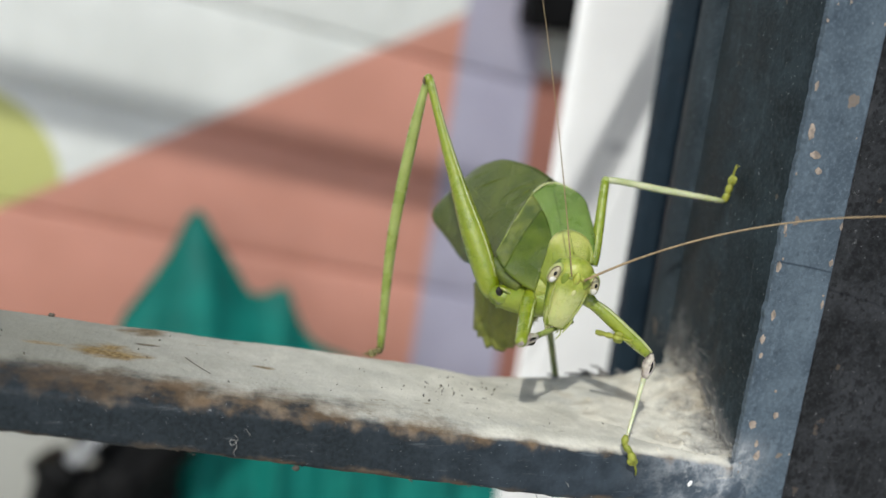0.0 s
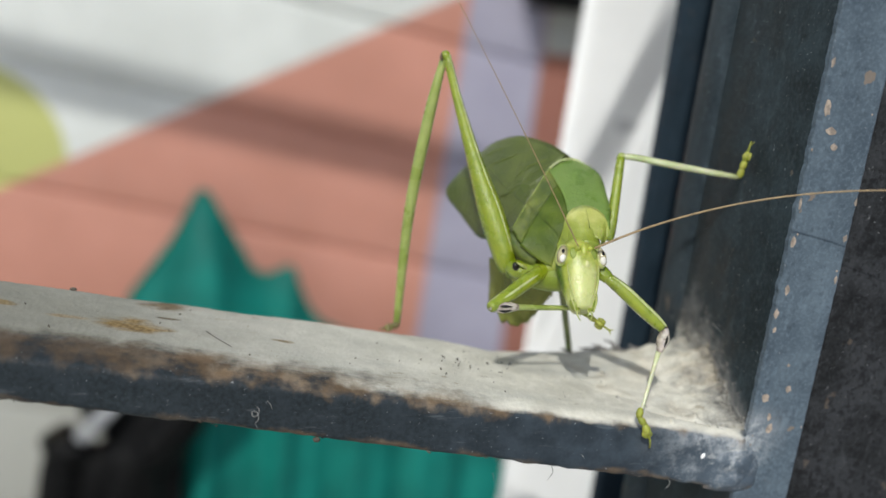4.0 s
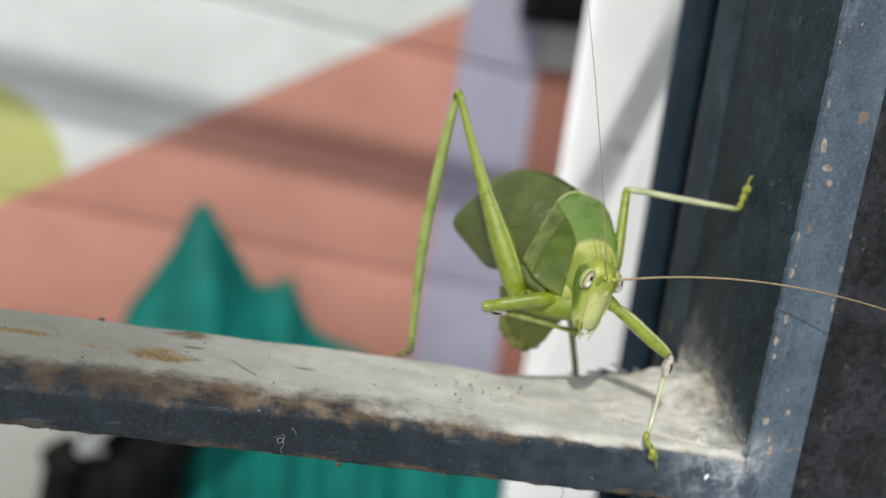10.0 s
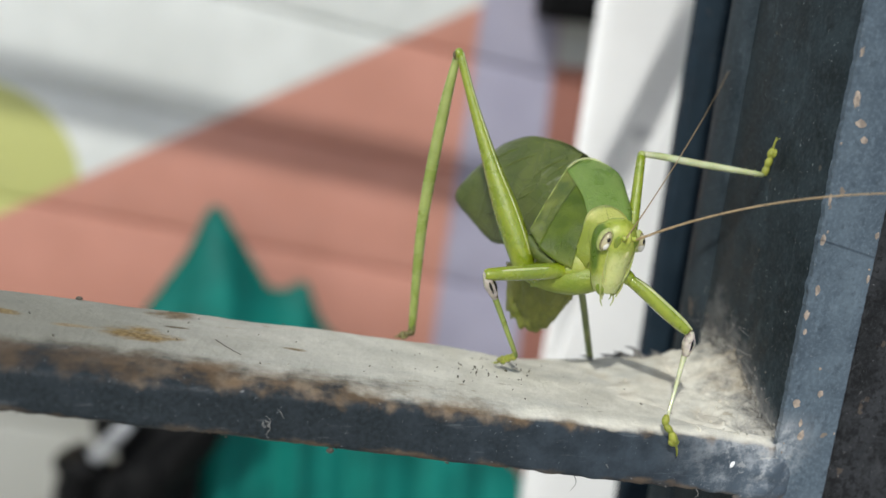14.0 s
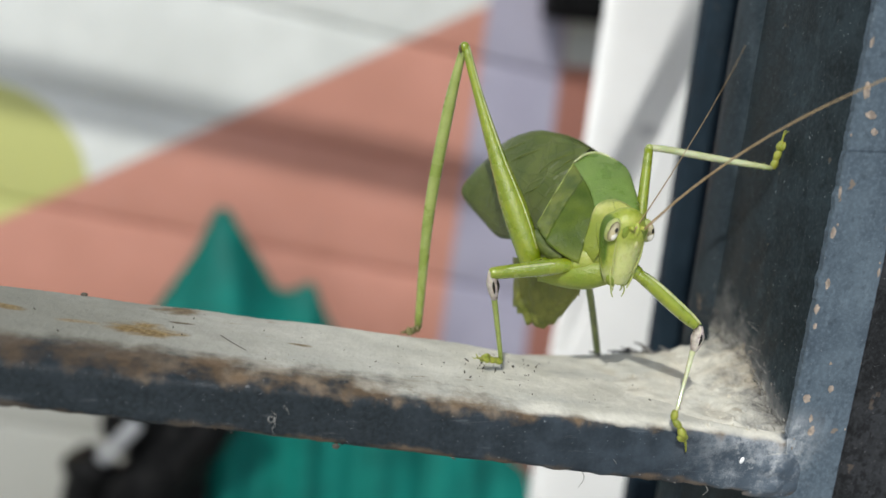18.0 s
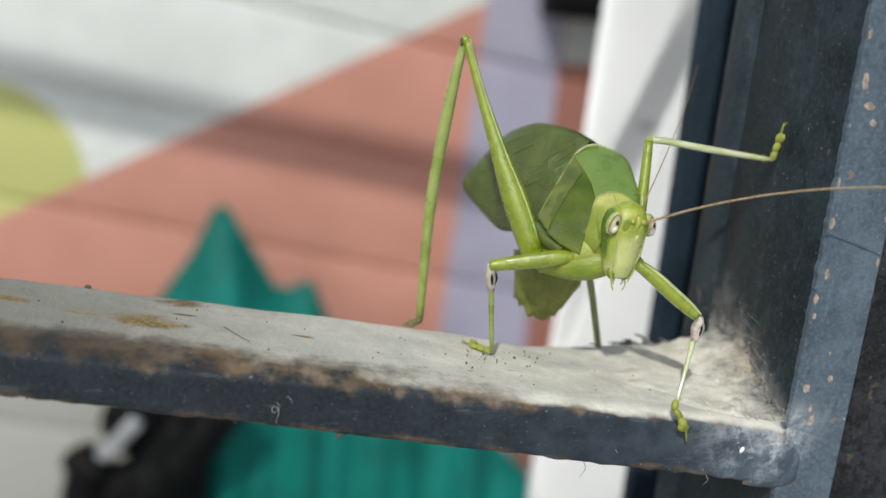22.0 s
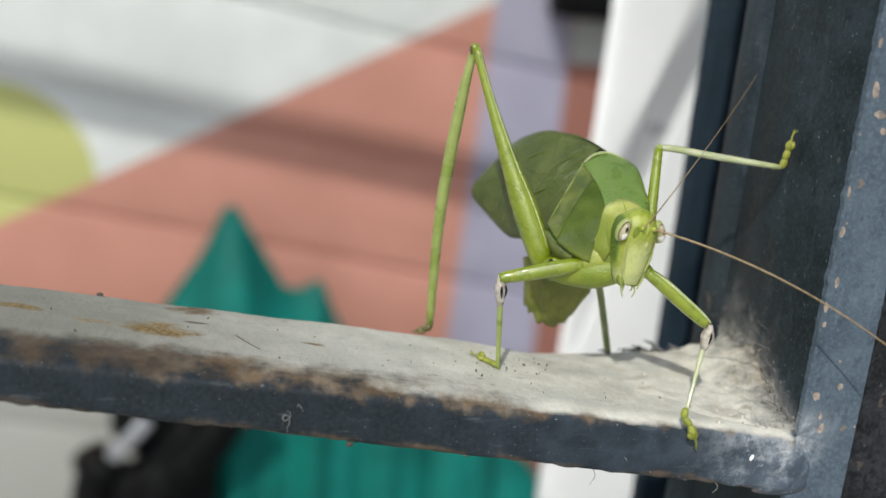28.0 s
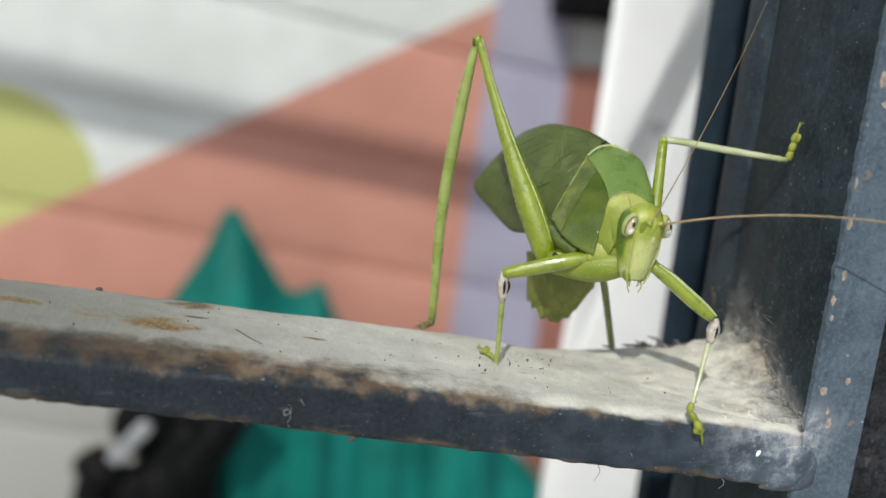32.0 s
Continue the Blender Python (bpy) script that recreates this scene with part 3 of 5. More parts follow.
            bm.faces.new((ring[(k + 1) % n], ring[k], back[k], back[(k + 1) % n]))
        part("paint_chip", bm, M_CHIP, post, "", False)
    return post


def rear_frame():
    fr = tagged(empty("rear_frame", (40, 97, -950)), "navy painted steel frame behind the post", "frame")
    part("flange", block(13.2, 60, 84, 90, -950, 86, 1.2), M_NAVY, fr)
    part("web", block(30, 60, 90.1, 104, -950, 86, 1.0), M_NAVY, fr)


def white_panel():
    """Two white sheets with a slight slanting fold between them, added to shape the shadow band."""
    th = tagged(empty("white_panel", (40, 200, -950)), "white painted sheet beside the navy frame", "panel")

    def sheet(name, a, b, label):
        rows = []
        for z in np.linspace(-950, 170, 150):
            row = []
            for s in np.linspace(a, b, 26):
                fold = 44.0 + (z - 10) * 0.30
                edge = 24.8 + 0.02 * max(-150.0, z)
                x = max(edge, min(120.0, fold + s))
                s = x - fold
                y = 195 + 3.0 * min(1.0, max(0.0, (s + 6) / 12))
                row.append((x, y + 2.0 * math.exp(-(x - edge) / 1.2), z))
            rows.append(row)
        part(name, surface(rows, -1.5), M_WHITE, th, label)

    sheet("front_sheet", -70, -6, "bright white sheet")
    sheet("fold", -6, 6, "slight slanting fold added along the shadow band")
    sheet("rear_sheet", 6, 90, "bright white sheet")


ground()
mural_wall()
upper_bar()
wall_box()
gate_bar()
gate_post()
rear_frame()
white_panel()


# ---- things behind the gate ----
def tarpaulin():
    line = [(-184, -600), (-180, -205), (-171, -175), (-139, -124), (-126, -93), (-119, -91), (-101, -119), (-83, -148), (-72, -152), (-61, -146), (-53, -145),
            (-43, -172), (-29, -188), (5, -201), (29, -215), (75, -250), (130, -300), (175, -400)]
    xs, zs = [p[0] for p in line], [p[1] for p in line]
    rows = []
    for s in np.linspace(0, 1, 40):
        row = []
        for x in np.linspace(-184, 175, 150):
            top = float(np.interp(x, xs, zs))
            z = top + (-950 - top) * s ** 1.5
            deep = top - z
            fold = 5 * math.sin(x * 0.11 + 0.004 * deep) + 2.5 * math.sin(x * 0.23 + 1.3) + 9 * noise.noise(Vector((x * 0.022, deep * 0.008, 1)))
            y = 545 - 55 * (1 - math.exp(-deep / 120)) - fold * (1 - math.exp(-deep / 25))
            row.append((x, y, z))
        rows.append(row)
    th = tagged(empty("tarpaulin", (0, 540, -950)), "teal plastic tarpaulin draped in folds before the wall", "tarpaulin")
    part("cloth", surface(rows, -2.0), M_TEAL, th)
    part("hem", sweep(rows[0][3:-3:3], [1.6, 1.6], 140, 8), M_TEAL, th, "rolled teal upper hem")
    return th


def stroller():
    th = tagged(empty("stroller", (-170, 465, -950)), "black folded stroller with a bright steel bar", "stroller")
    for k, (x, z, r) in enumerate(((-170, -268, 13), (-150, -262, 14), (-139, -256, 14))):
        y = 470 - 6 * (k % 2)
        part("tube", sweep([(x + 34, y, z + 46), (x + 8, y, z + 8), (x, y, z), (x - 12, y, z - 60), (x - 20, y, z - 690)], [r * 0.75, r, r * 1.1, r, r * 0.8], 18, 16), M_RUBBER, th)
    part("lower_arm", sweep([(-204, 466, -246), (-198, 468, -262), (-203, 468, -285), (-214, 468, -420), (-220, 468, -930)], [13, 14, 14, 12, 11], 20, 16), M_RUBBER, th)
    part("grip", ball((-194, 462, -254), (15, 13, 11)), M_RUBBER, th, "rounded black grip")
    part("steel_bar", block(-4.6, 4.6, -3, 3, -8, 28, 2.0), M_CHROME, th, "bright flat steel bar").matrix_basis = pose(-0.182, 0.448, -0.234, 0, 40, 0)
    th.children[-1].matrix_parent_inverse = Matrix.Translation(-th.location)
    part("hinge", ball((-170, 476, -228), (23, 10, 24)), M_RUBBER, th, "rounded black hinge cover")
    part("seat_cloth", sweep([(-138, 485, -215), (-152, 485, -300), (-168, 485, -600)], [20, 30, 34], 10, 18, 0.5), M_RUBBER, th)


def drift_height(x, y):
    """Height of the banked dust over the bar."""
    far = math.exp(-((y - 23) / 13) ** 2)
    h = 6.3 * math.exp(-(x / 9.0) ** 2) * far + 1.0 * math.exp(-((x + 14) / 10) ** 2) * far
    h += 0.9 * noise.noise(Vector((x * 0.2, y * 0.2, 2))) * math.exp(-((x + 3) / 14) ** 2)
    h += 0.35 * noise.noise(Vector((x * 0.55, y * 0.55, 8))) * math.exp(-((x + 3) / 12) ** 2)
    h += 2.6 * math.exp(x / 1.6) * (0.35 + noise.noise(Vector((0.4, y * 0.42, 11))) + 0.6 * noise.noise(Vector((0.4, y * 1.1, 4))))
    return h + 0.16 * noise.noise(Vector((x * 1.3, y * 1.3, 5))) * math.exp(-((x + 3) / 11) ** 2)


def dust_drift():
    """Dust banked up in the corner between bar and post."""
    rows = []
    for y in np.linspace(0.5, 29.0, 110):
        row = []
        for x in np.linspace(-44, 0.25, 150):
            start = -40 + 20 * math.exp(-y / 7) + 7 * noise.noise(Vector((2.0, y * 0.3, 0)))
            fade = max(0.0, min(1.0, (x - start) / 18)) * min(1.0, (y - 0.5) / 2.0)
            row.append((x, y, bar_top(x) - 1.9 + (1.95 + drift_height(x, y)) * fade))
        rows.append(row)
    tagged(part("dust_drift", surface(rows, -0.8), M_DUST), "pale beige dust banked in the corner of bar and post", "dust", kind="stuff")
    # loose clumps of the same dust, on the drift and up the plate
    rng = random.Random(8)
    lumps = []
    for k in range(480):
        if k < 200:
            x, y = -abs(rng.gauss(0, 7)), rng.uniform(1.5, 28)
            z = bar_top(x) + drift_height(x, y)
            s = rng.uniform(0.08, 0.45)
        else:
            x, y = 0.1, rng.uniform(2, 38)
            z = drift_height(0, min(y, 28)) + abs(rng.gauss(0, 1.3)) - 1.0
            s = (0.05 + 0.5 * rng.random() ** 3) * math.exp(-max(0, z - 6) / 7)
        lumps.append(pose(x * MM, y * MM, z * MM, rng.uniform(0, 180), rng.uniform(-25, 25), rng.uniform(-20, 20)) @ Matrix.Diagonal((s * 0.55 * MM, s * MM, s * rng.uniform(0.4, 0.9) * MM, 1)))
    bm = bits(lumps)
    for v in bm.verts:
        v.co += Vector((0, 1, 1)) * 0.00012 * noise.noise(v.co * 2500)
    tagged(part("dust_clump", bm, M_DUST), "loose beige dust clumps clinging in the corner", "dust", kind="stuff")


def crumbs():
    """Grit, flakes and fluff that lie on the bar and cling to the post."""
    rng = random.Random(21)
    bm = bmesh.new()

    def bit(x, y, z, s, bm):
        m = pose(x * MM, y * MM, z * MM, rng.uniform(0, 180), rng.uniform(0, 180), rng.uniform(0, 180)) @ Matrix.Diagonal((s * rng.uniform(0.4, 2.0) * MM, s * rng.uniform(0.4, 1) * MM, s * rng.uniform(0.3, 0.7) * MM, 1))
        bmesh.ops.create_icosphere(bm, subdivisions=1, radius=1, matrix=m)

    for k in range(240):
        x = -130 * rng.random() ** 1.6 - 4
        y = rng.uniform(5, 27)
        bit(x, y, bar_top(x) + 0.1, 0.04 + 0.26 * rng.random() ** 5, bm)
    for k in range(45):
        x, y = rng.gauss(-45, 5), rng.gauss(17, 3)
        bit(x, min(27, y), bar_top(x) + 0.1, rng.uniform(0.06, 0.26), bm)
    tagged(part("grit", bm, M_GRIT, None, "", False), "dark grit and crumbs lying on the dusty bar", "grit", kind="stuff")
    lumps = []
    for k in range(120):
        z = abs(rng.gauss(0, 6.5))
        y = min(40, max(6.5, rng.gauss(22, 10)))
        h = 6.5 * math.exp(-((y - 23) / 12) ** 2) + z * 0.9
        s = rng.uniform(0.06, 0.36) * (1.15 - min(1, z / 20))
        lumps.append(pose(0.25 * MM, y * MM, h * MM, rng.uniform(0, 180), 0, rng.uniform(-20, 20)) @ Matrix.Diagonal((0.10 * MM, s * MM, s * rng.uniform(0.3, 0.8) * MM, 1)))
    fibres = bits(lumps, 1)
    for k in range(90):
        y = min(38.0, max(5.0, rng.gauss(22, 9)))
        foot = drift_height(0, min(y, 28)) + abs(rng.gauss(0, 3.0))
        x0 = -abs(rng.gauss(0, 0.5))
        a = Vector((x0, y, foot - 0.3))
        b = a + Vector((-abs(rng.gauss(0, 0.9)), rng.gauss(0, 1.3), rng.uniform(0.2, 1.6)))
        c = b + Vector((rng.gauss(0, 0.5), rng.gauss(0, 1.0), rng.gauss(0.3, 0.6)))
        sweep([tuple(a), tuple(b), tuple(c)], [0.07, 0.05, 0.025], 7, 4, bm=fibres, seed=k)
    tagged(part("dust_fluff", fibres, M_FLUFF), "grey dust and fluff clinging to the post plate", "dust", kind="stuff")
    tagged(part("seed_speck", ball((-7.4, -0.2, -4.0), (0.36, 0.22, 0.6), Matrix.Rotation(0.4, 4, "Y"), seg=10), M_WHITE), "tiny white speck stuck on the bar by the weld", "speck")
    # a dry stalk and curled threads
    tagged(part("dry_stalk", sweep([(-89.9, 15.4, bar_top(-89.9) + 0.15), (-88.0, 12.6, bar_top(-88) + 0.25), (-85.7, 10.2, bar_top(-85.7) + 0.15)], [0.075, 0.07, 0.05], 10, 6), M_GRIT), "thin dry plant stalk lying on the bar", "stalk")
    tagged(part("black_crumb", ball((-112.5, 26.7, bar_top(-112.5) + 0.15), (0.6, 0.45, 0.36), seg=8), M_GRIT), "small black crumb on the back edge of the bar", "crumb", "crumbs on the bar")
    tagged(part("black_crumb", ball((-71.9, 0.4, bar_low(-71.9) - 0.3), (0.6, 0.4, 0.45), seg=8), M_GRIT), "small black crumb under the bar", "crumb", "crumbs on the bar")
    loop = [(-81.5, -0.5, 2.9), (-80.9, -0.6, 2.4), (-81.0, -0.5, 1.6), (-81.7, -0.6, 1.2), (-81.9, -0.5, 1.9), (-81.2, -0.6, 2.0), (-80.9, -0.5, 0.9), (-81.3, -0.6, 0.1), (-81.0, -0.5, -0.7)]
    tagged(part("web_thread", sweep(loop, [0.02, 0.055, 0.06, 0.03], 40, 6), M_THREAD), "looped pale web thread on the bar front", "thread", "web threads on the bar")
    for x, z, dx, dz in ((-79.9, 3.9, 0.9, -1.4), (-43.5, -7.6, 0.5, -1.5), (-29.0, -4.0, 0.6, -0.8)):
        pts = [(x, -0.42, z), (x + dx * 0.6, -0.5, z + dz * 0.4), (x + dx, -0.42, z + dz)]
        tagged(part("web_thread", sweep(pts, [0.02, 0.05, 0.02], 12, 5), M_THREAD), "short pale web thread on the bar front", "thread", "web threads on the bar")
    for x, drop in ((-33.5, 2.6), (-12.5, 1.6)):
        pts = [(x, 0.6, bar_low(x) + 0.3), (x + 0.5, 0.4, bar_low(x) - drop * 0.4), (x - 0.2, 0.5, bar_low(x) - drop)]
        tagged(part("web_thread", sweep(pts, [0.07, 0.06, 0.03], 12, 5), M_THREAD), "pale web thread hanging under the bar", "thread", "web threads on the bar")
    # frayed web at the back of the corner
    bm = bmesh.new()
    for k in range(40):
        a = (-10 + rng.gauss(0, 4), 28.5, bar_top(-10) + rng.uniform(-0.5, 1.5))
        b = (a[0] + rng.uniform(-5, 2), 29 + rng.uniform(0, 2), a[2] + rng.uniform(0.2, 2.4))
        m = tuple((p + q) / 2 + rng.gauss(0, 0.5) for p, q in zip(a, b))
        sweep([a, m, b], [0.4, 0.3, 0.08], 6, 5, bm=bm, jag=0.3, seed=k)
    tagged(part("cobweb", bm, M_FLUFF), "frayed grey cobweb in the corner behind the bar", "cobweb")


def fluff_material():
    m = Mat("grey_fluff", 0.95, spec=0.1)
    one = m.node("NewGeometry").outputs["Random Per Island"]
    c = m.mix(one, (0.04, 0.04, 0.04), (0.22, 0.21, 0.195))
    return m.done(m.mix(m.ramp(m.noise(900), 0.35, 0.7), c, (0.20, 0.19, 0.18)))


M_FLUFF = fluff_material()
M_THREAD = plain("pale_web", (0.27, 0.265, 0.25), 0.8, 0.2, 900)
M_GRIT = plain("dark_grit", (0.09, 0.078, 0.06), 0.9, 0.4, 900)
tarpaulin()
stroller()
dust_drift()
crumbs()


# ---- the katydid ----
def skin(name, low, high, rough=0.32, scale=260.0, veins=False, sss=0.2, bump=0.0003, local=False, under=None, over=None, coat=0.1, spec=0.55, knobs=0.0):
    """Waxy green cuticle: soft blotches, fine grain and, on wings, a net of veins."""
    m = Mat(name, rough, spec=spec)
    at = m.place(local=local)
    n = m.noise(scale, 4, 0.55, at=at)
    f = m.noise(scale * 9, 3, 0.6, at=at)
    c = m.mix(m.ramp(n, 0.3, 0.7), low, high)
    c = m.mix(m.ramp(f, 0.5, 0.75, 0, 0.25), c, tuple(k * 0.55 for k in low))
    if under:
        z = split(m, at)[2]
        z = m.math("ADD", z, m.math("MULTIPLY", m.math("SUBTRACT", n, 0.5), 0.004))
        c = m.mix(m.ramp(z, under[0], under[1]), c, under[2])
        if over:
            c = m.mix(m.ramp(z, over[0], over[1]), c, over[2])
    h = f
    if veins:
        v = m.node("TexVoronoi", Vector=at, Scale=420.0)
        v.feature = "DISTANCE_TO_EDGE"
        w = m.node("TexVoronoi", Vector=at, Scale=110.0)
        w.feature = "DISTANCE_TO_EDGE"
        net = m.ramp(v.outputs["Distance"], 0.0, 0.08, 1.0, 0.0)
        big = m.ramp(w.outputs["Distance"], 0.0, 0.03, 1.0, 0.0)
        c = m.mix(m.math("MULTIPLY", net, 0.30), c, tuple(k * 0.62 for k in low))
        c = m.mix(m.math("MULTIPLY", big, 0.08), c, tuple(min(1, k * 1.45) for k in high))
        spot = m.ramp(m.noise(700, 2, 0.5, at=at), 0.70, 0.76)
        c = m.mix(m.math("MULTIPLY", spot, 0.6), c, (0.05, 0.05, 0.02))
        h = m.math("ADD", net, m.math("MULTIPLY", big, 1.5))
    if knobs:
        h = m.math("ADD", h, m.math("MULTIPLY", m.noise(1100, 2, 0.5, at=at), knobs))
    m.bump(h, bump, 0.5)
    m.b.inputs["Subsurface Weight"].default_value = sss
    m.b.inputs["Subsurface Radius"].default_value = (0.6, 1.0, 0.2)
    m.b.inputs["Subsurface Scale"].default_value = 0.0012
    m.b.inputs["Coat Weight"].default_value = coat
    m.b.inputs["Coat Roughness"].default_value = 0.09
    return m.done(c, m.ramp(n, 0.3, 0.7, rough * 0.8, rough * 1.25))


M_LEG = skin("leg_green", (0.17, 0.23, 0.007), (0.26, 0.31, 0.012), 0.28, coat=1.0, knobs=0.6)
# paler green that paints the highlights along the thighs and the hind rim
M_GLINT = skin("glint_green", (0.38, 0.43, 0.16), (0.52, 0.56, 0.28), 0.2, coat=1.0, knobs=2.0, bump=0.0005)
M_THIN = skin("thin_leg_green", (0.22, 0.28, 0.055), (0.32, 0.37, 0.11), 0.3)
M_FOOT = skin("dark_foot", (0.09, 0.08, 0.03), (0.17, 0.15, 0.05), 0.5)
M_OLIVE = skin("olive_leg", (0.12, 0.15, 0.05), (0.20, 0.23, 0.09), 0.5)
M_PRO = skin("pronotum_green", (0.118, 0.195, 0.038), (0.165, 0.25, 0.060), 0.3, 320, spec=0.45)
M_LOBE = skin("lobe_olive", (0.047, 0.079, 0.005), (0.085, 0.123, 0.009), 0.42, 330, spec=0.28, under=(0.0272, 0.0238, (0.14, 0.17, 0.016)))
M_FOLD = skin("fold_green", (0.055, 0.085, 0.01), (0.14, 0.165, 0.024), 0.5, 420)
M_CLEAR = skin("clear_shin", (0.40, 0.44, 0.21), (0.58, 0.60, 0.38), 0.2, sss=0.3, coat=1.0, knobs=0.8)
M_WING = skin("wing_green", (0.058, 0.080, 0.013), (0.096, 0.118, 0.023), 0.45, 160, veins=True, sss=0.05, bump=0.0001)
M_WINGD = skin("wing_olive", (0.11, 0.125, 0.014), (0.20, 0.205, 0.035), 0.5, 200, veins=True, sss=0.05, bump=0.0001)


def head_skin():
    """Pale yellow-green, with dark green cheeks and a paler face."""
    m = Mat("head_green", 0.3, spec=0.5)
    at = m.place(local=True)
    x, y, z = split(m, at)
    n = m.noise(520, 6, 0.65, at=at)
    f = m.noise(2600, 3, 0.6, at=at)
    ax = m.math("ADD", m.math("ABSOLUTE", x), m.math("MULTIPLY", m.math("SUBTRACT", n, 0.5), 0.0016))
    c = m.mix(m.ramp(n, 0.3, 0.7), (0.22, 0.28, 0.024), (0.42, 0.45, 0.085))
    face = m.math("MULTIPLY", m.ramp(ax, 0.0025, 0.0014), m.ramp(z, 0.0016, -0.0008))
    c = m.mix(m.math("MULTIPLY", face, 0.85), c, (0.56, 0.58, 0.24))
    cheek = m.math("MULTIPLY", m.ramp(ax, 0.0022, 0.0027), m.ramp(y, -0.0016, -0.0009))
    c = m.mix(m.math("MULTIPLY", cheek, 0.9), c, (0.065, 0.13, 0.012))
    mouth = m.ramp(z, -0.0034, -0.0050)
    c = m.mix(m.math("MULTIPLY", mouth, 0.8), c, (0.46, 0.49, 0.20))
    c = m.mix(m.ramp(f, 0.5, 0.75, 0, 0.2), c, (0.14, 0.20, 0.02))
    m.bump(m.math("ADD", n, m.math("MULTIPLY", f, 0.3)), 0.0004, 0.4)
    m.b.inputs["Subsurface Weight"].default_value = 0.3
    m.b.inputs["Subsurface Radius"].default_value = (0.6, 1.0, 0.2)
    m.b.inputs["Subsurface Scale"].default_value = 0.0012
    return m.done(c, m.ramp(n, 0.3, 0.7, 0.25, 0.42))


M_HEAD = head_skin()
M_HEADW = skin("belly_green", (0.17, 0.235, 0.016), (0.26, 0.31, 0.035), 0.35, 300)
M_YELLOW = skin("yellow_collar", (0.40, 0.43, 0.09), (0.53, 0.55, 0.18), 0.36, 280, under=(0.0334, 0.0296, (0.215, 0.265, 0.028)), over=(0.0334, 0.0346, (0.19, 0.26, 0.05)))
M_THROAT = skin("throat_yellow", (0.25, 0.30, 0.035), (0.36, 0.39, 0.075), 0.36, 300)
M_BROW = skin("brow_green", (0.16, 0.22, 0.015), (0.22, 0.28, 0.03), 0.3, 500, local=True)
M_PALE = skin("pale_cream", (0.32, 0.36, 0.10), (0.44, 0.47, 0.17), 0.4, 500, local=True)
M_TARSUS = skin("tarsus_yellow", (0.22, 0.245, 0.022), (0.33, 0.345, 0.05), 0.4, 600, local=True)
M_KNEE = skin("pinkish_knee", (0.24, 0.19, 0.16), (0.60, 0.54, 0.46), 0.3, 900, local=True)
M_BROWN = skin("brown_joint", (0.07, 0.045, 0.02), (0.16, 0.11, 0.05), 0.4, 700, local=True)
M_EYEB = plain("eye_beige", (0.42, 0.37, 0.22), 0.12, 0.2, 900, spec=0.8)
M_EYE = plain("eye_white", (0.72, 0.69, 0.62), 0.12, 0.12, 900, spec=0.8)
M_CREAM = plain("cream_spot", (0.50, 0.50, 0.22), 0.4, 0.1, 900)
M_PUPIL = plain("eye_dark", (0.012, 0.010, 0.008), 0.1, 0.1, 900)
M_ANT = plain("antenna_brown", (0.29, 0.205, 0.105), 0.45, 0.25, 1500)

LF, LT, LS = 13.4, 17.0, 6.0


def net(rows, n=22, m=22):
    """A smooth skin through a small net of control points."""
    fine = [spline(r, m) for r in rows]
    cols = [spline([r[k] for r in fine], n) for k in range(m)]
    return [[tuple(cols[k][i]) for k in range(m)] for i in range(n)]


def tarsus_mesh(length, side=(0, 0, 1)):
    """Four lobed segments along x and two claws."""
    bm = bmesh.new()
    step = length * 0.72 / 3
    for k in range(3):
        x = k * step
        sweep([(x, 0, 0), (x + step * 0.5, 0, 0), (x + step * 1.05, 0, -0.1)], [0.46, 0.68 + 0.12 * (k == 2), 0.5], 7, 10, 0.7, bm=bm)
    for s in (-1, 1):
        ball((step * 2.6, 0.5 * s, -0.2), (0.8, 0.5, 0.34), bm=bm, seg=8)
    x = step * 3
    sweep([(x - 0.4, 0, 0), (x + length * 0.18, 0, 0.15), (length * 0.96, 0, 0)], [0.2, 0.17, 0.2], 7, 7, bm=bm)
    for s in (-1, 1):
        sweep([(length * 0.94, 0.08 * s, 0), (length, 0.35 * s, 0.05), (length * 1.03, 0.45 * s, -0.3)], [0.1, 0.09, 0.04], 6, 6, bm=bm)
    return bm


def along(a, b, up=(0, 0, 1)):
    """The pose whose x axis points from a to b (mm)."""
    a, b = Vector(a), Vector(b)
    x = (b - a).normalized()
    y = Vector(up).cross(x).normalized()
    z = x.cross(y)
    return Matrix.Translation(a * MM) @ Matrix((x, y, z)).transposed().to_4x4()


def spines(bm, a, b, n, side, length=0.42, seed=1):
    """Two rows of short spines down a shin."""
    rng = random.Random(seed)
    a, b = Vector(a), Vector(b)
    d = (b - a).normalized()
    for s in (-1, 1):
        out = (Vector(side) * s).normalized()
        for k in range(n):
            p = a + (b - a) * ((k + rng.uniform(0.2, 0.8)) / n)
            sweep([tuple(p + out * 0.35), tuple(p + out * (0.4 + length) + d * 0.35)], [0.13, 0.03], 2, 5, bm=bm)


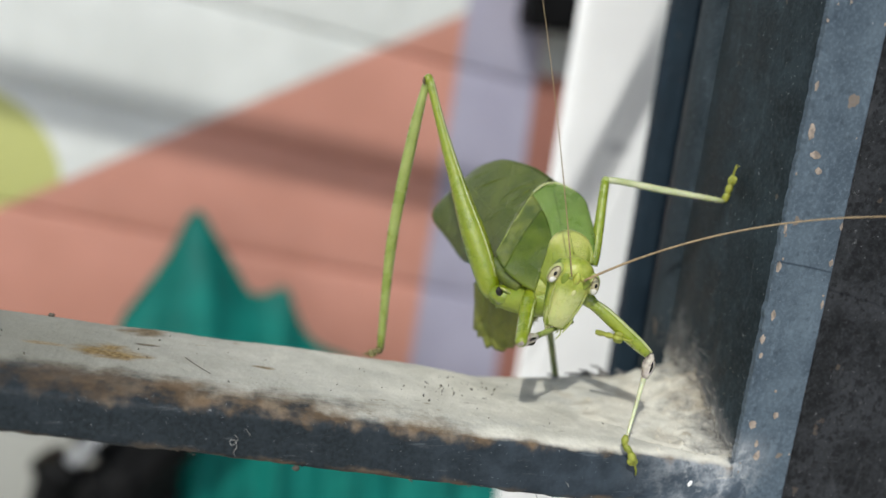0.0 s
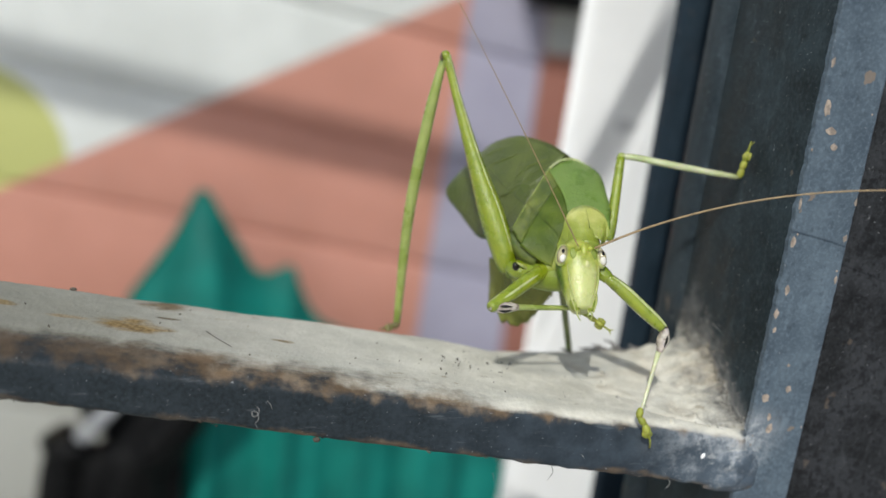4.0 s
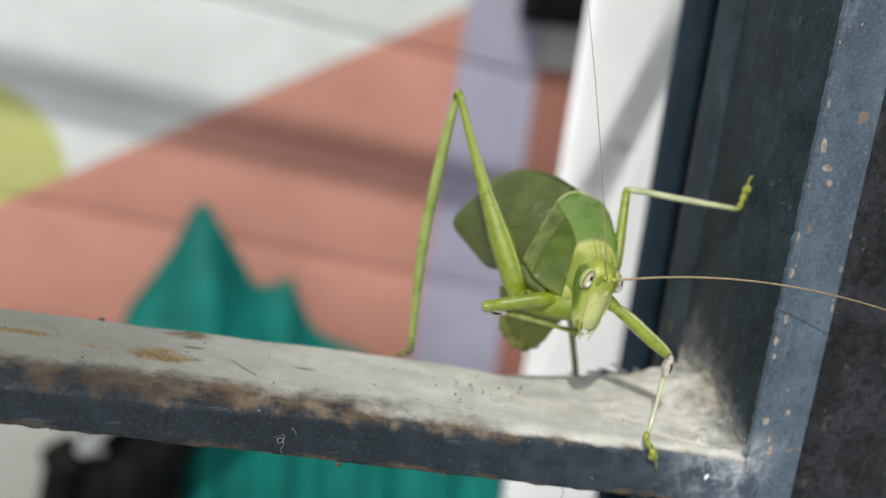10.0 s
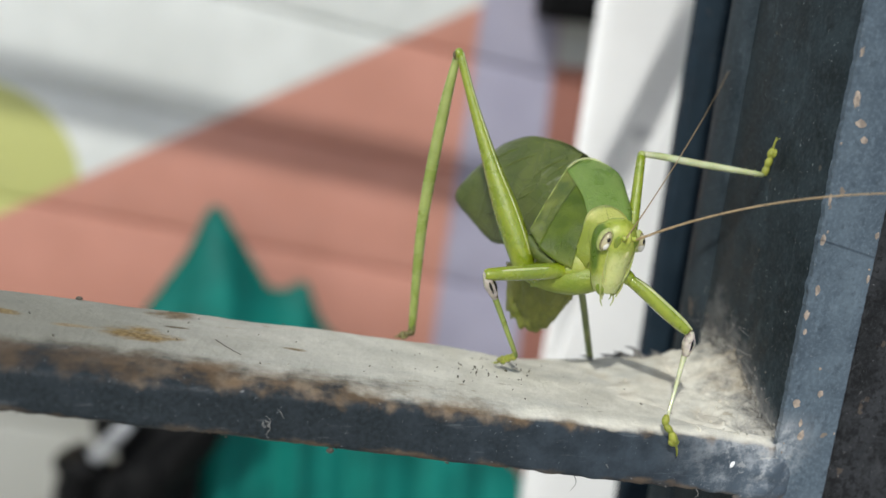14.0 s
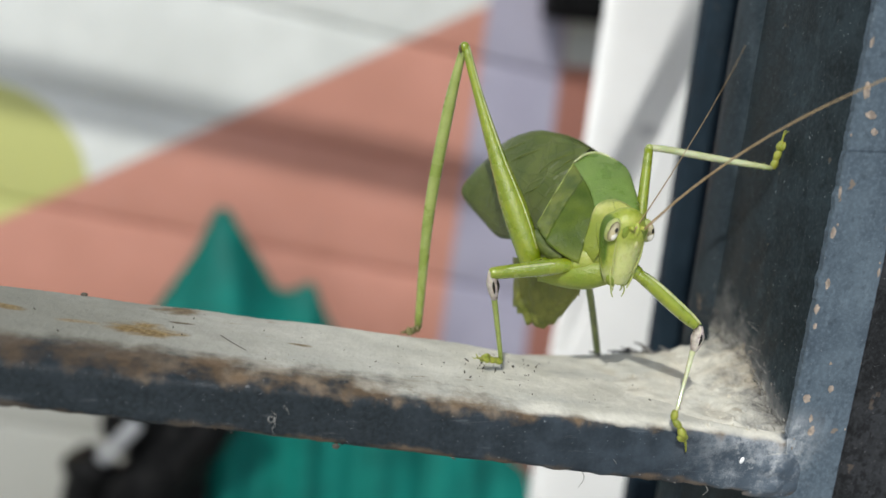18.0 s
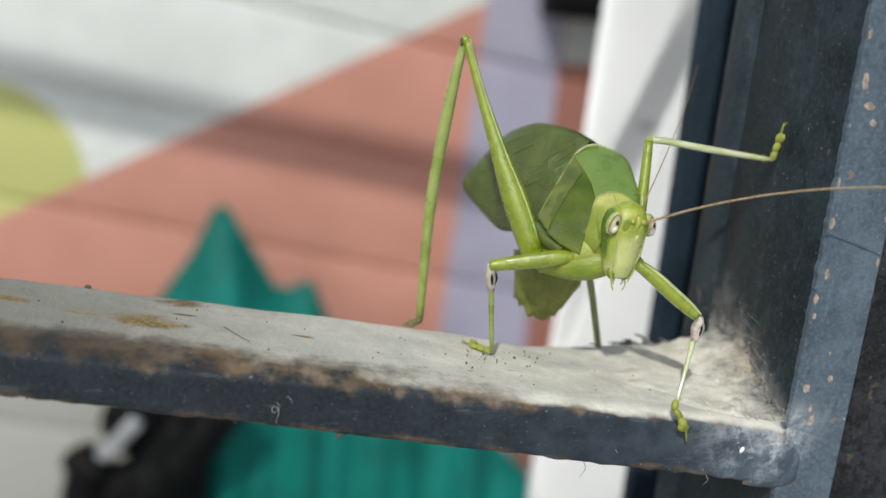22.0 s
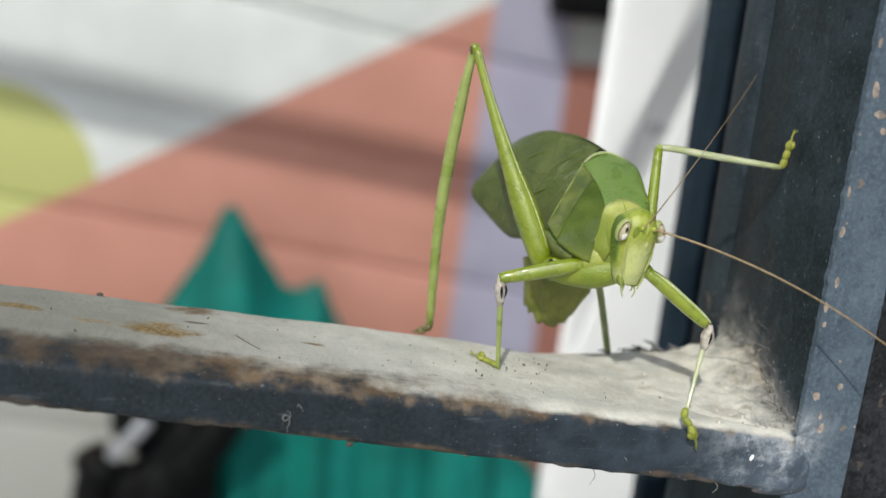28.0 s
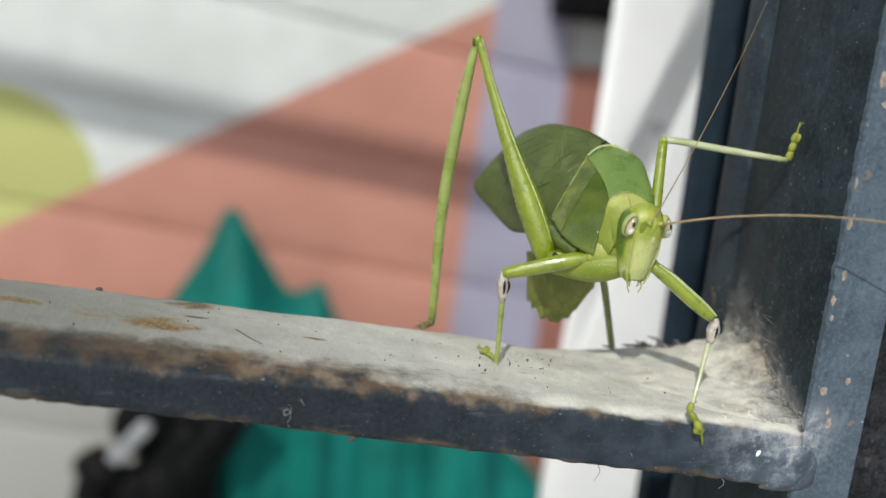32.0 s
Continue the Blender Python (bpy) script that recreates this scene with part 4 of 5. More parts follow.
def katydid():
    th = tagged(empty("katydid", (-38, 16, 3.6)), "bright green leaf-winged katydid standing on a dusty bar", "insect")
    moving = {}

    def body(name, bm, mat, label=""):
        return part(name, bm, mat, th, label)

    # trunk
    body("abdomen", sweep([(-33, 17, 26), (-34.5, 22, 24), (-36, 28, 20), (-37, 33, 15)], [3.0, 4.2, 4.0, 1.2], 18, 18), M_WINGD)
    body("thorax", sweep([(-37.6, 19.5, 25.0), (-35.0, 16.5, 25.0), (-31.8, 12.5, 25.6), (-29.6, 10, 26.4)], [2.4, 3.6, 3.6, 2.4], 18, 18), M_LEG, "soft green underside")
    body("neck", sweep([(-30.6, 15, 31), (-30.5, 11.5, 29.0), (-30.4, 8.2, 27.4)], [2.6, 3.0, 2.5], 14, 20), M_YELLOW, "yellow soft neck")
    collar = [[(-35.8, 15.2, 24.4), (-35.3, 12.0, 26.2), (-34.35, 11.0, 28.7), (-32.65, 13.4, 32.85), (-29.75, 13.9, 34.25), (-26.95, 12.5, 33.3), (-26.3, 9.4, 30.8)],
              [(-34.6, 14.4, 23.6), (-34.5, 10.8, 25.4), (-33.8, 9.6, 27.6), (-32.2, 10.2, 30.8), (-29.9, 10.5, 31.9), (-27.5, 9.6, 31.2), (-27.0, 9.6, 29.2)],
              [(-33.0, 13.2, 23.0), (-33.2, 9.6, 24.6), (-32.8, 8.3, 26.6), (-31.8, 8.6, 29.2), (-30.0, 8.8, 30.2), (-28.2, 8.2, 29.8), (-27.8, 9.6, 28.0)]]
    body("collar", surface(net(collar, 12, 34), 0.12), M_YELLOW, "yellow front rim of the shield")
    part("seam", sweep([(-29.8, 13.75, 34.15), (-29.9, 10.35, 31.95), (-30.0, 8.65, 30.25)], [0.02, 0.04, 0.02], 10, 6), M_LOBE, th.children[-1], "thin darker midline")
    rows = [[(-40.9, 17.0, 28.4), (-37.9, 19.8, 33.0), (-34.1, 23.0, 38.2), (-29.6, 24.8, 40.0), (-25.4, 21.6, 38.4), (-24.6, 16.8, 34.6)],
            [(-40.2, 14.2, 27.0), (-37.1, 17.0, 31.8), (-33.4, 19.8, 36.7), (-29.5, 21.0, 38.4), (-25.7, 18.8, 37.1), (-25.0, 14.2, 33.6)],
            [(-38.4, 12.2, 25.6), (-36.1, 14.4, 30.4), (-32.8, 16.4, 34.9), (-29.5, 17.2, 36.3), (-26.3, 15.4, 35.3), (-25.8, 11.6, 32.2)],
            [(-35.4, 9.7, 24.4), (-34.25, 11.1, 28.5), (-32.6, 13.5, 32.6), (-29.75, 14.0, 34.0), (-27.0, 12.6, 33.1), (-26.4, 9.5, 30.7)]]
    pro = body("pronotum", surface(net([r[2:] for r in rows], 20, 20), 0.1), M_PRO, "glossy green saddle-shaped shield with a sharp shoulder")
    side = net([r[:3] for r in rows], 22, 22)
    for i in range(22):
        for k in range(22):
            x, y, z = side[i][k]
            q = 0.35 * noise.noise(Vector((x * 0.35, y * 0.35, z * 0.35))) * min(1, (21 - k) / 5)
            side[i][k] = (x - q * 0.6, y - q * 0.7, z)
    part("side_lobe", surface(side[8:], 0.1), M_LOBE, pro, "duller olive side of the shield")
    back = []
    for i in range(10):
        row = []
        for k in range(22):
            x, y, z = side[i][k]
            q = (1 - k / 21) * min(1, i / 4) * (0.6 + 0.12 * math.sin(i * 1.1 + k * 0.25))
            row.append((x + q * 0.5, y + q * 0.9, z))
        back.append(row)
    part("rear_fold", surface(back, 0.1), M_FOLD, pro, "darker wrinkled fold behind the side")
    part("margin", sweep([(-40.7, 17.1, 28.8), (-37.7, 19.8, 33.1), (-34.0, 22.9, 38.1)], [0.06, 0.10, 0.16], 12, 7), M_THIN, pro, "pale cream edge")
    part("crest", sweep([(-34.0, 22.9, 38.3), (-31.8, 24.2, 39.6), (-29.0, 24.6, 39.9), (-26.4, 22.6, 38.9)], [0.16, 0.22, 0.24, 0.16], 12, 8), M_GLINT, pro, "glossy hind rim, painted pale as its highlight")

    body("belly", sweep([(-40.2, 17.2, 21.4), (-37.4, 14.6, 21.6), (-33.6, 11.6, 22.4), (-29.6, 9.4, 23.8)], [1.5, 2.3, 2.7, 2.0], 16, 16), M_HEADW, "yellowish soft belly")

    body("throat", ball((-33.1, 11.9, 24.2), (3.1, 2.6, 3.3), seg=28), M_THROAT, "smooth yellow-green throat")

    # wings
    right = [[(-30.6, 25.0, 40.6), (-33.4, 29.0, 41.8), (-37.0, 33.0, 42.1), (-39.8, 37.0, 40.3), (-41.2, 39.0, 38.7)],
             [(-34.3, 23.1, 37.4), (-37.7, 26.0, 37.1), (-41.4, 31.0, 36.0), (-44.5, 36.5, 34.9), (-46.2, 39.5, 32.9)],
             [(-39.0, 19.3, 30.8), (-40.2, 23.0, 30.7), (-42.7, 29.0, 30.2), (-45.4, 36.0, 29.3), (-47.8, 40.0, 28.9)],
             [(-39.5, 18.2, 25.4), (-40.3, 21.5, 24.1), (-41.9, 27.0, 23.7), (-42.6, 33.0, 22.8), (-44.4, 38.5, 24.8)]]
    wing = body("forewing", surface(net(right, 26, 26), 0.16), M_WING, "leaf-like dull green forewing with fine veins")
    skin_rows = net(right, 26, 26)
    for path in (((3, 2), (8, 6), (14, 9)), ((2, 6), (6, 12), (12, 18)), ((10, 3), (14, 8), (17, 14)), ((1, 10), (4, 16), (9, 22)), ((5, 1), (7, 2), (10, 4))):
        pts = [(skin_rows[i][k][0] - 0.1, skin_rows[i][k][1] - 0.12, skin_rows[i][k][2]) for i, k in path]
        part("crease", sweep(pts, [0.03, 0.08, 0.03], 12, 6), M_FOLD, wing, "thin darker crease")
    moving["wing"] = wing
    part("vein", sweep([(-34.6, 23.0, 37.0), (-39.6, 28.0, 34.2), (-45.6, 36.2, 31.2)], [0.16, 0.14, 0.06], 14, 6), M_WING, wing)
    part("vein", sweep([(-37.2, 20.6, 33.8), (-40.6, 25.0, 31.6), (-44.6, 33.2, 27.4)], [0.13, 0.11, 0.05], 14, 6), M_WING, wing)
    part("vein", sweep([(-32.4, 26.8, 40.9), (-37.2, 32.0, 40.4), (-43.0, 37.8, 36.8)], [0.16, 0.12, 0.05], 14, 6), M_WING, wing)
    left = [[(-30.2, 25.3, 40.6), (-32.6, 29.4, 41.7), (-35.6, 33.8, 41.7), (-38.2, 38.0, 39.6)],
            [(-27.0, 23.4, 38.2), (-29.0, 28.0, 38.2), (-31.4, 33.4, 37.0), (-34.0, 38.6, 34.6)],
            [(-26.6, 19.6, 31.4), (-28.2, 25.0, 30.0), (-30.4, 31.0, 28.0), (-33.4, 37.6, 26.2)]]
    body("forewing", surface(net(left, 18, 20), 0.16), M_WING, "leaf-like dull green forewing, mostly hidden")
    lobe = [[(-34.4, 19.0, 22.9), (-36.0, 21.5, 22.1), (-37.8, 24.0, 21.3), (-39.5, 27.0, 20.4), (-40.7, 30.0, 19.5)],
            [(-31.9, 20.0, 20.2), (-34.2, 21.6, 17.3), (-36.4, 24.0, 15.9), (-38.6, 26.6, 15.6), (-40.2, 29.5, 15.3)],
            [(-30.6, 20.5, 18.8), (-32.4, 22.3, 13.9), (-35.4, 24.6, 11.6), (-38.4, 27.2, 12.2), (-39.9, 29.5, 11.4)],
            [(-30.0, 20.8, 18.2), (-31.3, 22.8, 13.3), (-34.3, 25.2, 8.1), (-37.4, 27.2, 8.4), (-39.8, 29.7, 10.4)]]
    pts = net(lobe, 24, 30)
    for k in range(30):
        for i in range(24):
            x, y, z = pts[i][k]
            q = 0.22 * math.sin(k * 0.75 + 0.1 * i) * min(1, i / 8) + 0.5 * noise.noise(Vector((k * 0.3, i * 0.25, 7)))
            rim = max(0, i - 17) / 6
            pts[i][k] = (x - 0.5 * q, y - 0.9 * q, z + (1.2 * noise.noise(Vector((k * 0.5, 3.3, 0))) + 0.8 * noise.noise(Vector((k * 1.3, 9.3, 0)))) * rim)
    body("hind_wing", surface(pts, 0.16), M_WINGD, "olive folded wing edge with a ragged rim")

    # hind leg on the bar
    body("hind_femur", sweep([(-40.4, 16.9, 21.2), (-41.0, 17.3, 22.6), (-42.0, 18.1, 25.4), (-44.1, 20.0, 30.6), (-47.2, 22.5, 38.2), (-50.7, 25.5, 47.6), (-53.3, 27.6, 55.3)],
         [1.5, 2.15, 2.5, 2.55, 1.65, 0.98, 0.82], 40, 16, 0.85, (0, 1, 0)), M_LEG)
    femur = th.children[-1]
    # a pale strip down the thigh paints its bright highlight line
    spine_line = spline([(-41.0, 17.3, 22.6), (-42.0, 18.1, 25.4), (-44.1, 20.0, 30.6), (-47.2, 22.5, 38.2), (-50.7, 25.5, 47.6), (-53.3, 27.6, 55.3)], 14)
    girth = spline([[2.15], [2.5], [2.55], [1.65], [0.98], [0.82]], 14)[:, 0]
    keel = []
    for k in range(14):
        axis = Vector(spine_line[min(k + 1, 13)] - spine_line[max(k - 1, 0)]).normalized()
        front = Vector((-0.25, -0.95, 0.2))
        front = (front - axis * front.dot(axis)).normalized()
        outer = axis.cross(front)
        outer = outer if outer.x > 0 else -outer
        keel.append(tuple(Vector(spine_line[k]) + (front * 0.74 + outer * 0.60) * girth[k] * 0.93))
    part("keel", sweep(keel, [0.10, 0.20, 0.22, 0.20, 0.14, 0.10], 40, 8), M_GLINT, femur, "glossy ridge, painted pale as the thigh's highlight")
    body("knee", ball((-53.5, 27.7, 55.2), (0.85, 0.8, 0.95)), M_LEG, "rounded green knee with a brown seam")
    body("knee_seam", sweep([(-54.3, 27.2, 55.6), (-54.35, 27.1, 55.0), (-54.1, 27.1, 54.3)], [0.12, 0.26, 0.12], 8, 8), M_BROWN, "brown seam of the knee")
    bm = sweep([(-53.7, 27.8, 55.0), (-55.2, 28.0, 44.2), (-56.7, 28.5, 26.6), (-56.7, 28.9, 6.0)], [0.62, 1.02, 0.98, 0.66], 26, 9, 0.7, (1, 0, 0))
    tib = body("hind_tibia", bm, M_THIN, "thin hind shin set with fine dark spines")
    bm = bmesh.new()
    spines(bm, (-54.4, 27.9, 50), (-56.6, 28.4, 27), 18, (1, 0.2, 0), 0.32)
    spines(bm, (-56.6, 28.4, 27), (-56.6, 28.8, 9), 16, (1, 0.2, 0), 0.32, 3)
    part("spine", bm, M_BROWN, tib, "dark fine spines")
    t = body("tarsus", tarsus_mesh(3.6), M_FOOT, "dark olive hind foot")
    t.matrix_basis = along((-56.4, 28.8, 6.0), (-59.4, 27.4, 5.55))
    body("femur_base", ball((-38.9, 15.3, 21.9), (2.6, 2.2, 1.75), Matrix.Rotation(0.12, 4, "Y"), seg=24), M_LEG, "rounded glossy base of the thigh")
    body("hip_socket", ball((-40.25, 13.55, 23.0), (0.62, 0.45, 0.80), Matrix.Rotation(-0.35, 4, "Y")), M_PUPIL, "dark open hip joint")
    body("hip_lip", sweep([(-40.3, 13.3, 23.75), (-39.2, 13.05, 23.35), (-37.9, 13.3, 22.55)], [0.10, 0.26, 0.14], 9, 8), M_PALE, "pale glossy lip of the hip joint")
    body("flank", sweep([(-40.8, 18.0, 27.2), (-38.8, 15.6, 25.2), (-36.6, 13.2, 24.2)], [0.8, 1.4, 1.4], 14, 14, jag=0.06), M_FOLD, "soft folded dark green flank")
    body("hip", sweep([(-40.0, 16.2, 20.6), (-37.4, 15.6, 21.2), (-35.2, 15.4, 22.6)], [1.3, 1.7, 2.0], 10, 14), M_LEG)

    # leg against the post
    body("middle_femur", sweep([(-25.0, 13.5, 28.5), (-24.5, 14.2, 31.0), (-23.9, 16.0, 36.0), (-23.2, 18.2, 42.0)], [0.95, 0.95, 0.86, 0.75], 16, 10), M_LEG)
    body("knee", ball((-23.1, 18.2, 42.2), (0.72, 0.7, 0.7)), M_THIN)
    bm = sweep([(-23.1, 18.2, 42.3), (-20.0, 18.0, 42.2), (-12.9, 17.5, 41.5), (-1.9, 16.7, 40.6)], [0.55, 0.58, 0.62, 0.45], 22, 9)
    spines(bm, (-18, 17.9, 42), (-3, 16.8, 40.7), 9, (0, 0.3, 1), 0.25, 4)
    body("middle_tibia", bm, M_CLEAR)
    t = body("tarsus", tarsus_mesh(6.4), M_TARSUS)
    t.matrix_basis = along((-1.75, 16.7, 40.5), (-0.85, 16.3, 46.8), (-1, 0, 0))

    # leg behind the bar
    body("middle_femur", sweep([(-33.0, 17.0, 22.5), (-31.4, 18.6, 21.0), (-29.6, 20.8, 18.8)], [0.8, 0.8, 0.7], 10, 9), M_LEG)
    bm = sweep([(-29.6, 20.8, 18.8), (-27.2, 24.0, 13.9), (-21.8, 30.3, 0.2), (-20.6, 30.4, -5)], [0.62, 0.62, 0.58, 0.4], 18, 9)
    spines(bm, (-27.4, 23.8, 14), (-22, 30.0, 1), 12, (1, 0, 0.3), 0.18, 6)
    body("middle_tibia", bm, M_OLIVE, "thin olive shin in the shade")
    t = body("tarsus", tarsus_mesh(4.5), M_TARSUS)
    t.matrix_basis = along((-20.6, 30.3, -4.6), (-19.6, 28.9, -8.8), (-1, 0, 0))

    # front leg at the corner
    body("front_coxa", sweep([(-29.5, 9.5, 25.0), (-27.6, 7.6, 24.6), (-26.4, 6.9, 23.9)], [1.6, 1.3, 1.05], 10, 12), M_LEG)
    body("front_femur", sweep([(-26.8, 7.0, 24.1), (-24.2, 6.2, 22.45), (-21.2, 5.25, 20.15), (-18.6, 4.45, 18.15), (-16.9, 3.9, 16.9)], [0.9, 1.15, 1.2, 1.1, 0.85], 20, 12), M_LEG)
    part("keel", sweep([(-25.9, 6.2, 24.35), (-23.6, 5.45, 23.0), (-20.6, 4.5, 20.75), (-18.0, 3.75, 18.75), (-16.5, 3.3, 17.35)], [0.12, 0.26, 0.30, 0.26, 0.14], 22, 8), M_GLINT, th.children[-1], "glossy ridge, painted pale as the thigh's highlight")
    tib = body("front_tibia", sweep([(-16.6, 3.9, 16.5), (-16.8, 3.6, 14.6), (-17.4, 3.0, 11.6), (-18.6, 1.4, 8.0), (-20.0, -0.5, 4.3)], [0.45, 0.55, 0.40, 0.30, 0.28], 22, 10), M_CLEAR)
    part("ear_swelling", sweep([(-16.4, 3.8, 16.9), (-16.5, 3.7, 15.0), (-17.0, 3.3, 12.9)], [0.5, 1.05, 0.55], 12, 12), M_KNEE, tib, "pinkish swollen knee")
    part("ear_slit", sweep([(-16.3, 2.78, 15.9), (-16.4, 2.66, 14.9), (-16.6, 2.75, 13.9)], [0.07, 0.22, 0.07], 8, 6), M_PUPIL, tib)
    bm = bmesh.new()
    for a, b, r in (((-20.3, -0.7, 4.6), (-20.5, -1.0, 3.0), 0.62), ((-20.5, -1.0, 3.2), (-19.4, -1.5, 2.0), 0.6), ((-19.5, -1.5, 2.1), (-18.7, -1.8, 0.4), 0.72)):
        m = tuple((p + q) / 2 for p, q in zip(a, b))
        sweep([a, m, b], [r * 0.6, r, r * 0.65], 7, 9, bm=bm)
    ball((-18.9, -1.7, 0.5), (0.95, 0.5, 0.75), bm=bm, seg=10)
    sweep([(-18.6, -1.8, 0.4), (-18.0, -1.5, -1.0), (-17.7, -1.2, -2.2)], [0.22, 0.18, 0.1], 6, 6, bm=bm)
    body("tarsus", bm, M_TARSUS, "lobed yellow-green foot")

    # front leg that it grooms and then sets down
    body("front_coxa", sweep([(-31.5, 11.5, 25.0), (-34.2, 11.2, 24.0), (-36.0, 11.5, 23.6)], [2.0, 1.6, 1.15], 10, 12), M_LEG)
    moving["femur"] = body("front_femur", sweep([(-0.3, 0, 0), (3, 0, 0.1), (8, 0, 0), (LF - 0.6, 0, 0), (LF + 0.3, 0, 0)], [1.0, 1.32, 1.22, 1.0, 0.75], 20, 12), M_LEG)
    part("keel", sweep([(0.8, 0.7, 0.62), (4, 0.82, 0.80), (9, 0.72, 0.72), (LF - 0.8, 0.5, 0.55)], [0.12, 0.26, 0.26, 0.14], 20, 8), M_GLINT, moving["femur"], "glossy ridge, painted pale as the thigh's highlight").matrix_parent_inverse = Matrix()
    tib = body("front_tibia", sweep([(-0.2, 0, 0), (3, 0, 0), (6, 0, 0), (LT, 0, 0)], [0.45, 0.6, 0.48, 0.38], 22, 10), M_THIN)
    part("ear_swelling", sweep([(-0.4, 0, 0), (2.0, 0, 0), (4.8, 0, 0)], [0.5, 1.02, 0.5], 12, 12), M_KNEE, tib, "pinkish swollen knee").matrix_parent_inverse = Matrix()
    for s in (-1, 1):
        part("ear_slit", sweep([(1.0, 0.35 * s, 0.85), (2.0, 0.42 * s, 0.95), (3.3, 0.3 * s, 0.75)], [0.07, 0.24, 0.07], 8, 6), M_PUPIL, tib).matrix_parent_inverse = Matrix()
    moving["tibia"] = tib
    moving["tarsus"] = body("tarsus", tarsus_mesh(LS), M_TARSUS, "lobed yellow-green foot")

    # head
    head = body("head", sweep([(0, 0.6, 4.5), (0, 0.2, 3.6), (0, 0, 2.0), (0, -0.2, 0), (0, -0.5, -2.4), (0, -0.9, -4.6), (0, -1.2, -6.0)],
                [0.9, 2.5, 3.2, 3.15, 2.7, 2.2, 1.6], 30, 24, 0.94, (1, 0, 0)), M_HEAD, "pale yellow-green head with a long blunt face")
    moving["head"] = head
    head.scale = (1.1, 1.1, 1.1)

    def on_head(name, bm, mat, label=""):
        p = part(name, bm, mat, head, label)
        p.matrix_parent_inverse = Matrix()

    for s in (-1, 1):
        tilt = Matrix.Rotation(radians(-14 * s), 4, "Y") @ Matrix.Rotation(radians(24 * s), 4, "Z")
        on_head("eye_rim", ball((2.88 * s, -1.45, 2.0), (1.02, 0.86, 1.74), tilt), M_PALE, "pale yellow rim")
        on_head("eye_ring", ball((3.00 * s, -1.78, 2.0), (0.76, 0.68, 1.46), tilt), M_BROWN, "thin brown ring")
        on_head("eye", ball((3.06 * s, -2.02, 1.95), (0.66, 0.60, 1.36), tilt), M_EYEB, "glossy beige oval eye")
        on_head("eye_patch", ball((3.08 * s, -2.12, 1.5), (0.52, 0.56, 0.80), tilt), M_EYE, "white lower half of the eye")
        on_head("pupil", ball((3.08 * s, -2.50, 2.30), (0.25, 0.16, 0.40), tilt, seg=12), M_PUPIL, "small dark pupil")
        on_head("scape", sweep([(0.85 * s, -2.6, 2.7), (1.0 * s, -3.3, 2.95)], [0.42, 0.28], 5, 10), M_HEAD)
        on_head("palp", sweep([(2.0 * s, -1.75, -2.8), (1.9 * s, -2.15, -4.6), (1.35 * s, -2.2, -6.4)], [0.12, 0.16, 0.1], 11, 8), M_PALE)
        on_head("palp", sweep([(0.7 * s, -1.6, -5.6), (1.15 * s, -2.1, -6.7), (0.75 * s, -2.3, -7.7)], [0.13, 0.12, 0.07], 10, 8), M_PALE)
    on_head("brow", ball((0, -2.75, 2.5), (0.55, 0.5, 1.1)), M_HEAD)
    on_head("spot", ball((0.3, -3.08, 0.5), (0.34, 0.12, 0.5)), M_CREAM, "cream spot")
    for s in (-1, 1):
        on_head("brow_patch", ball((1.40 * s, -2.62, 2.0), (0.70, 0.22, 1.0), Matrix.Rotation(0.25 * s, 4, "Y")), M_BROW, "darker green patch beside the eye")
        on_head("cheek_ridge", sweep([(2.35 * s, -2.15, 0.6), (2.2 * s, -2.3, -1.6), (1.75 * s, -2.3, -3.6), (1.35 * s, -2.1, -4.8)], [0.06, 0.16, 0.16, 0.06], 14, 8), M_PALE, "pale ridge of the cheek")
        on_head("mandible", ball((1.25 * s, -1.6, -5.2), (0.75, 0.75, 1.15), Matrix.Rotation(0.3 * s, 4, "Y")), M_HEADW, "green jaw")
        on_head("mouth_fringe", sweep([(0.5 * s, -1.7, -5.8), (0.75 * s, -1.9, -6.5), (0.55 * s, -1.8, -7.0)], [0.10, 0.12, 0.05], 8, 8), M_PALE, "short pale mouth feeler")
    on_head("clypeus", ball((0, -2.05, -3.4), (1.35, 0.75, 0.9)), M_PALE, "pale plate above the lip")
    on_head("mouth_line", sweep([(-1.15, -2.25, -4.35), (0, -2.62, -4.5), (1.15, -2.25, -4.35)], [0.04, 0.09, 0.04], 9, 6), M_LOBE)
    on_head("lip", ball((0, -1.85, -5.0), (1.0, 0.6, 1.1)), M_PALE)

    # feelers
    curve = [(x, 0, 0.0052 * x * (36 - x)) for x in range(0, 61, 6)]
    moving["antenna"] = body("antenna", sweep(curve, [0.2, 0.15, 0.12, 0.08], 50, 7), M_ANT, "long thin brown feeler")
    curve = [(x, 0, 0.0022 * x * (26 - x)) for x in range(0, 53, 4)]
    moving["antenna_back"] = body("antenna", sweep(curve, [0.12, 0.08, 0.06, 0.04], 44, 7), M_ANT, "long thin brown feeler")
    return moving


MOVING = katydid()


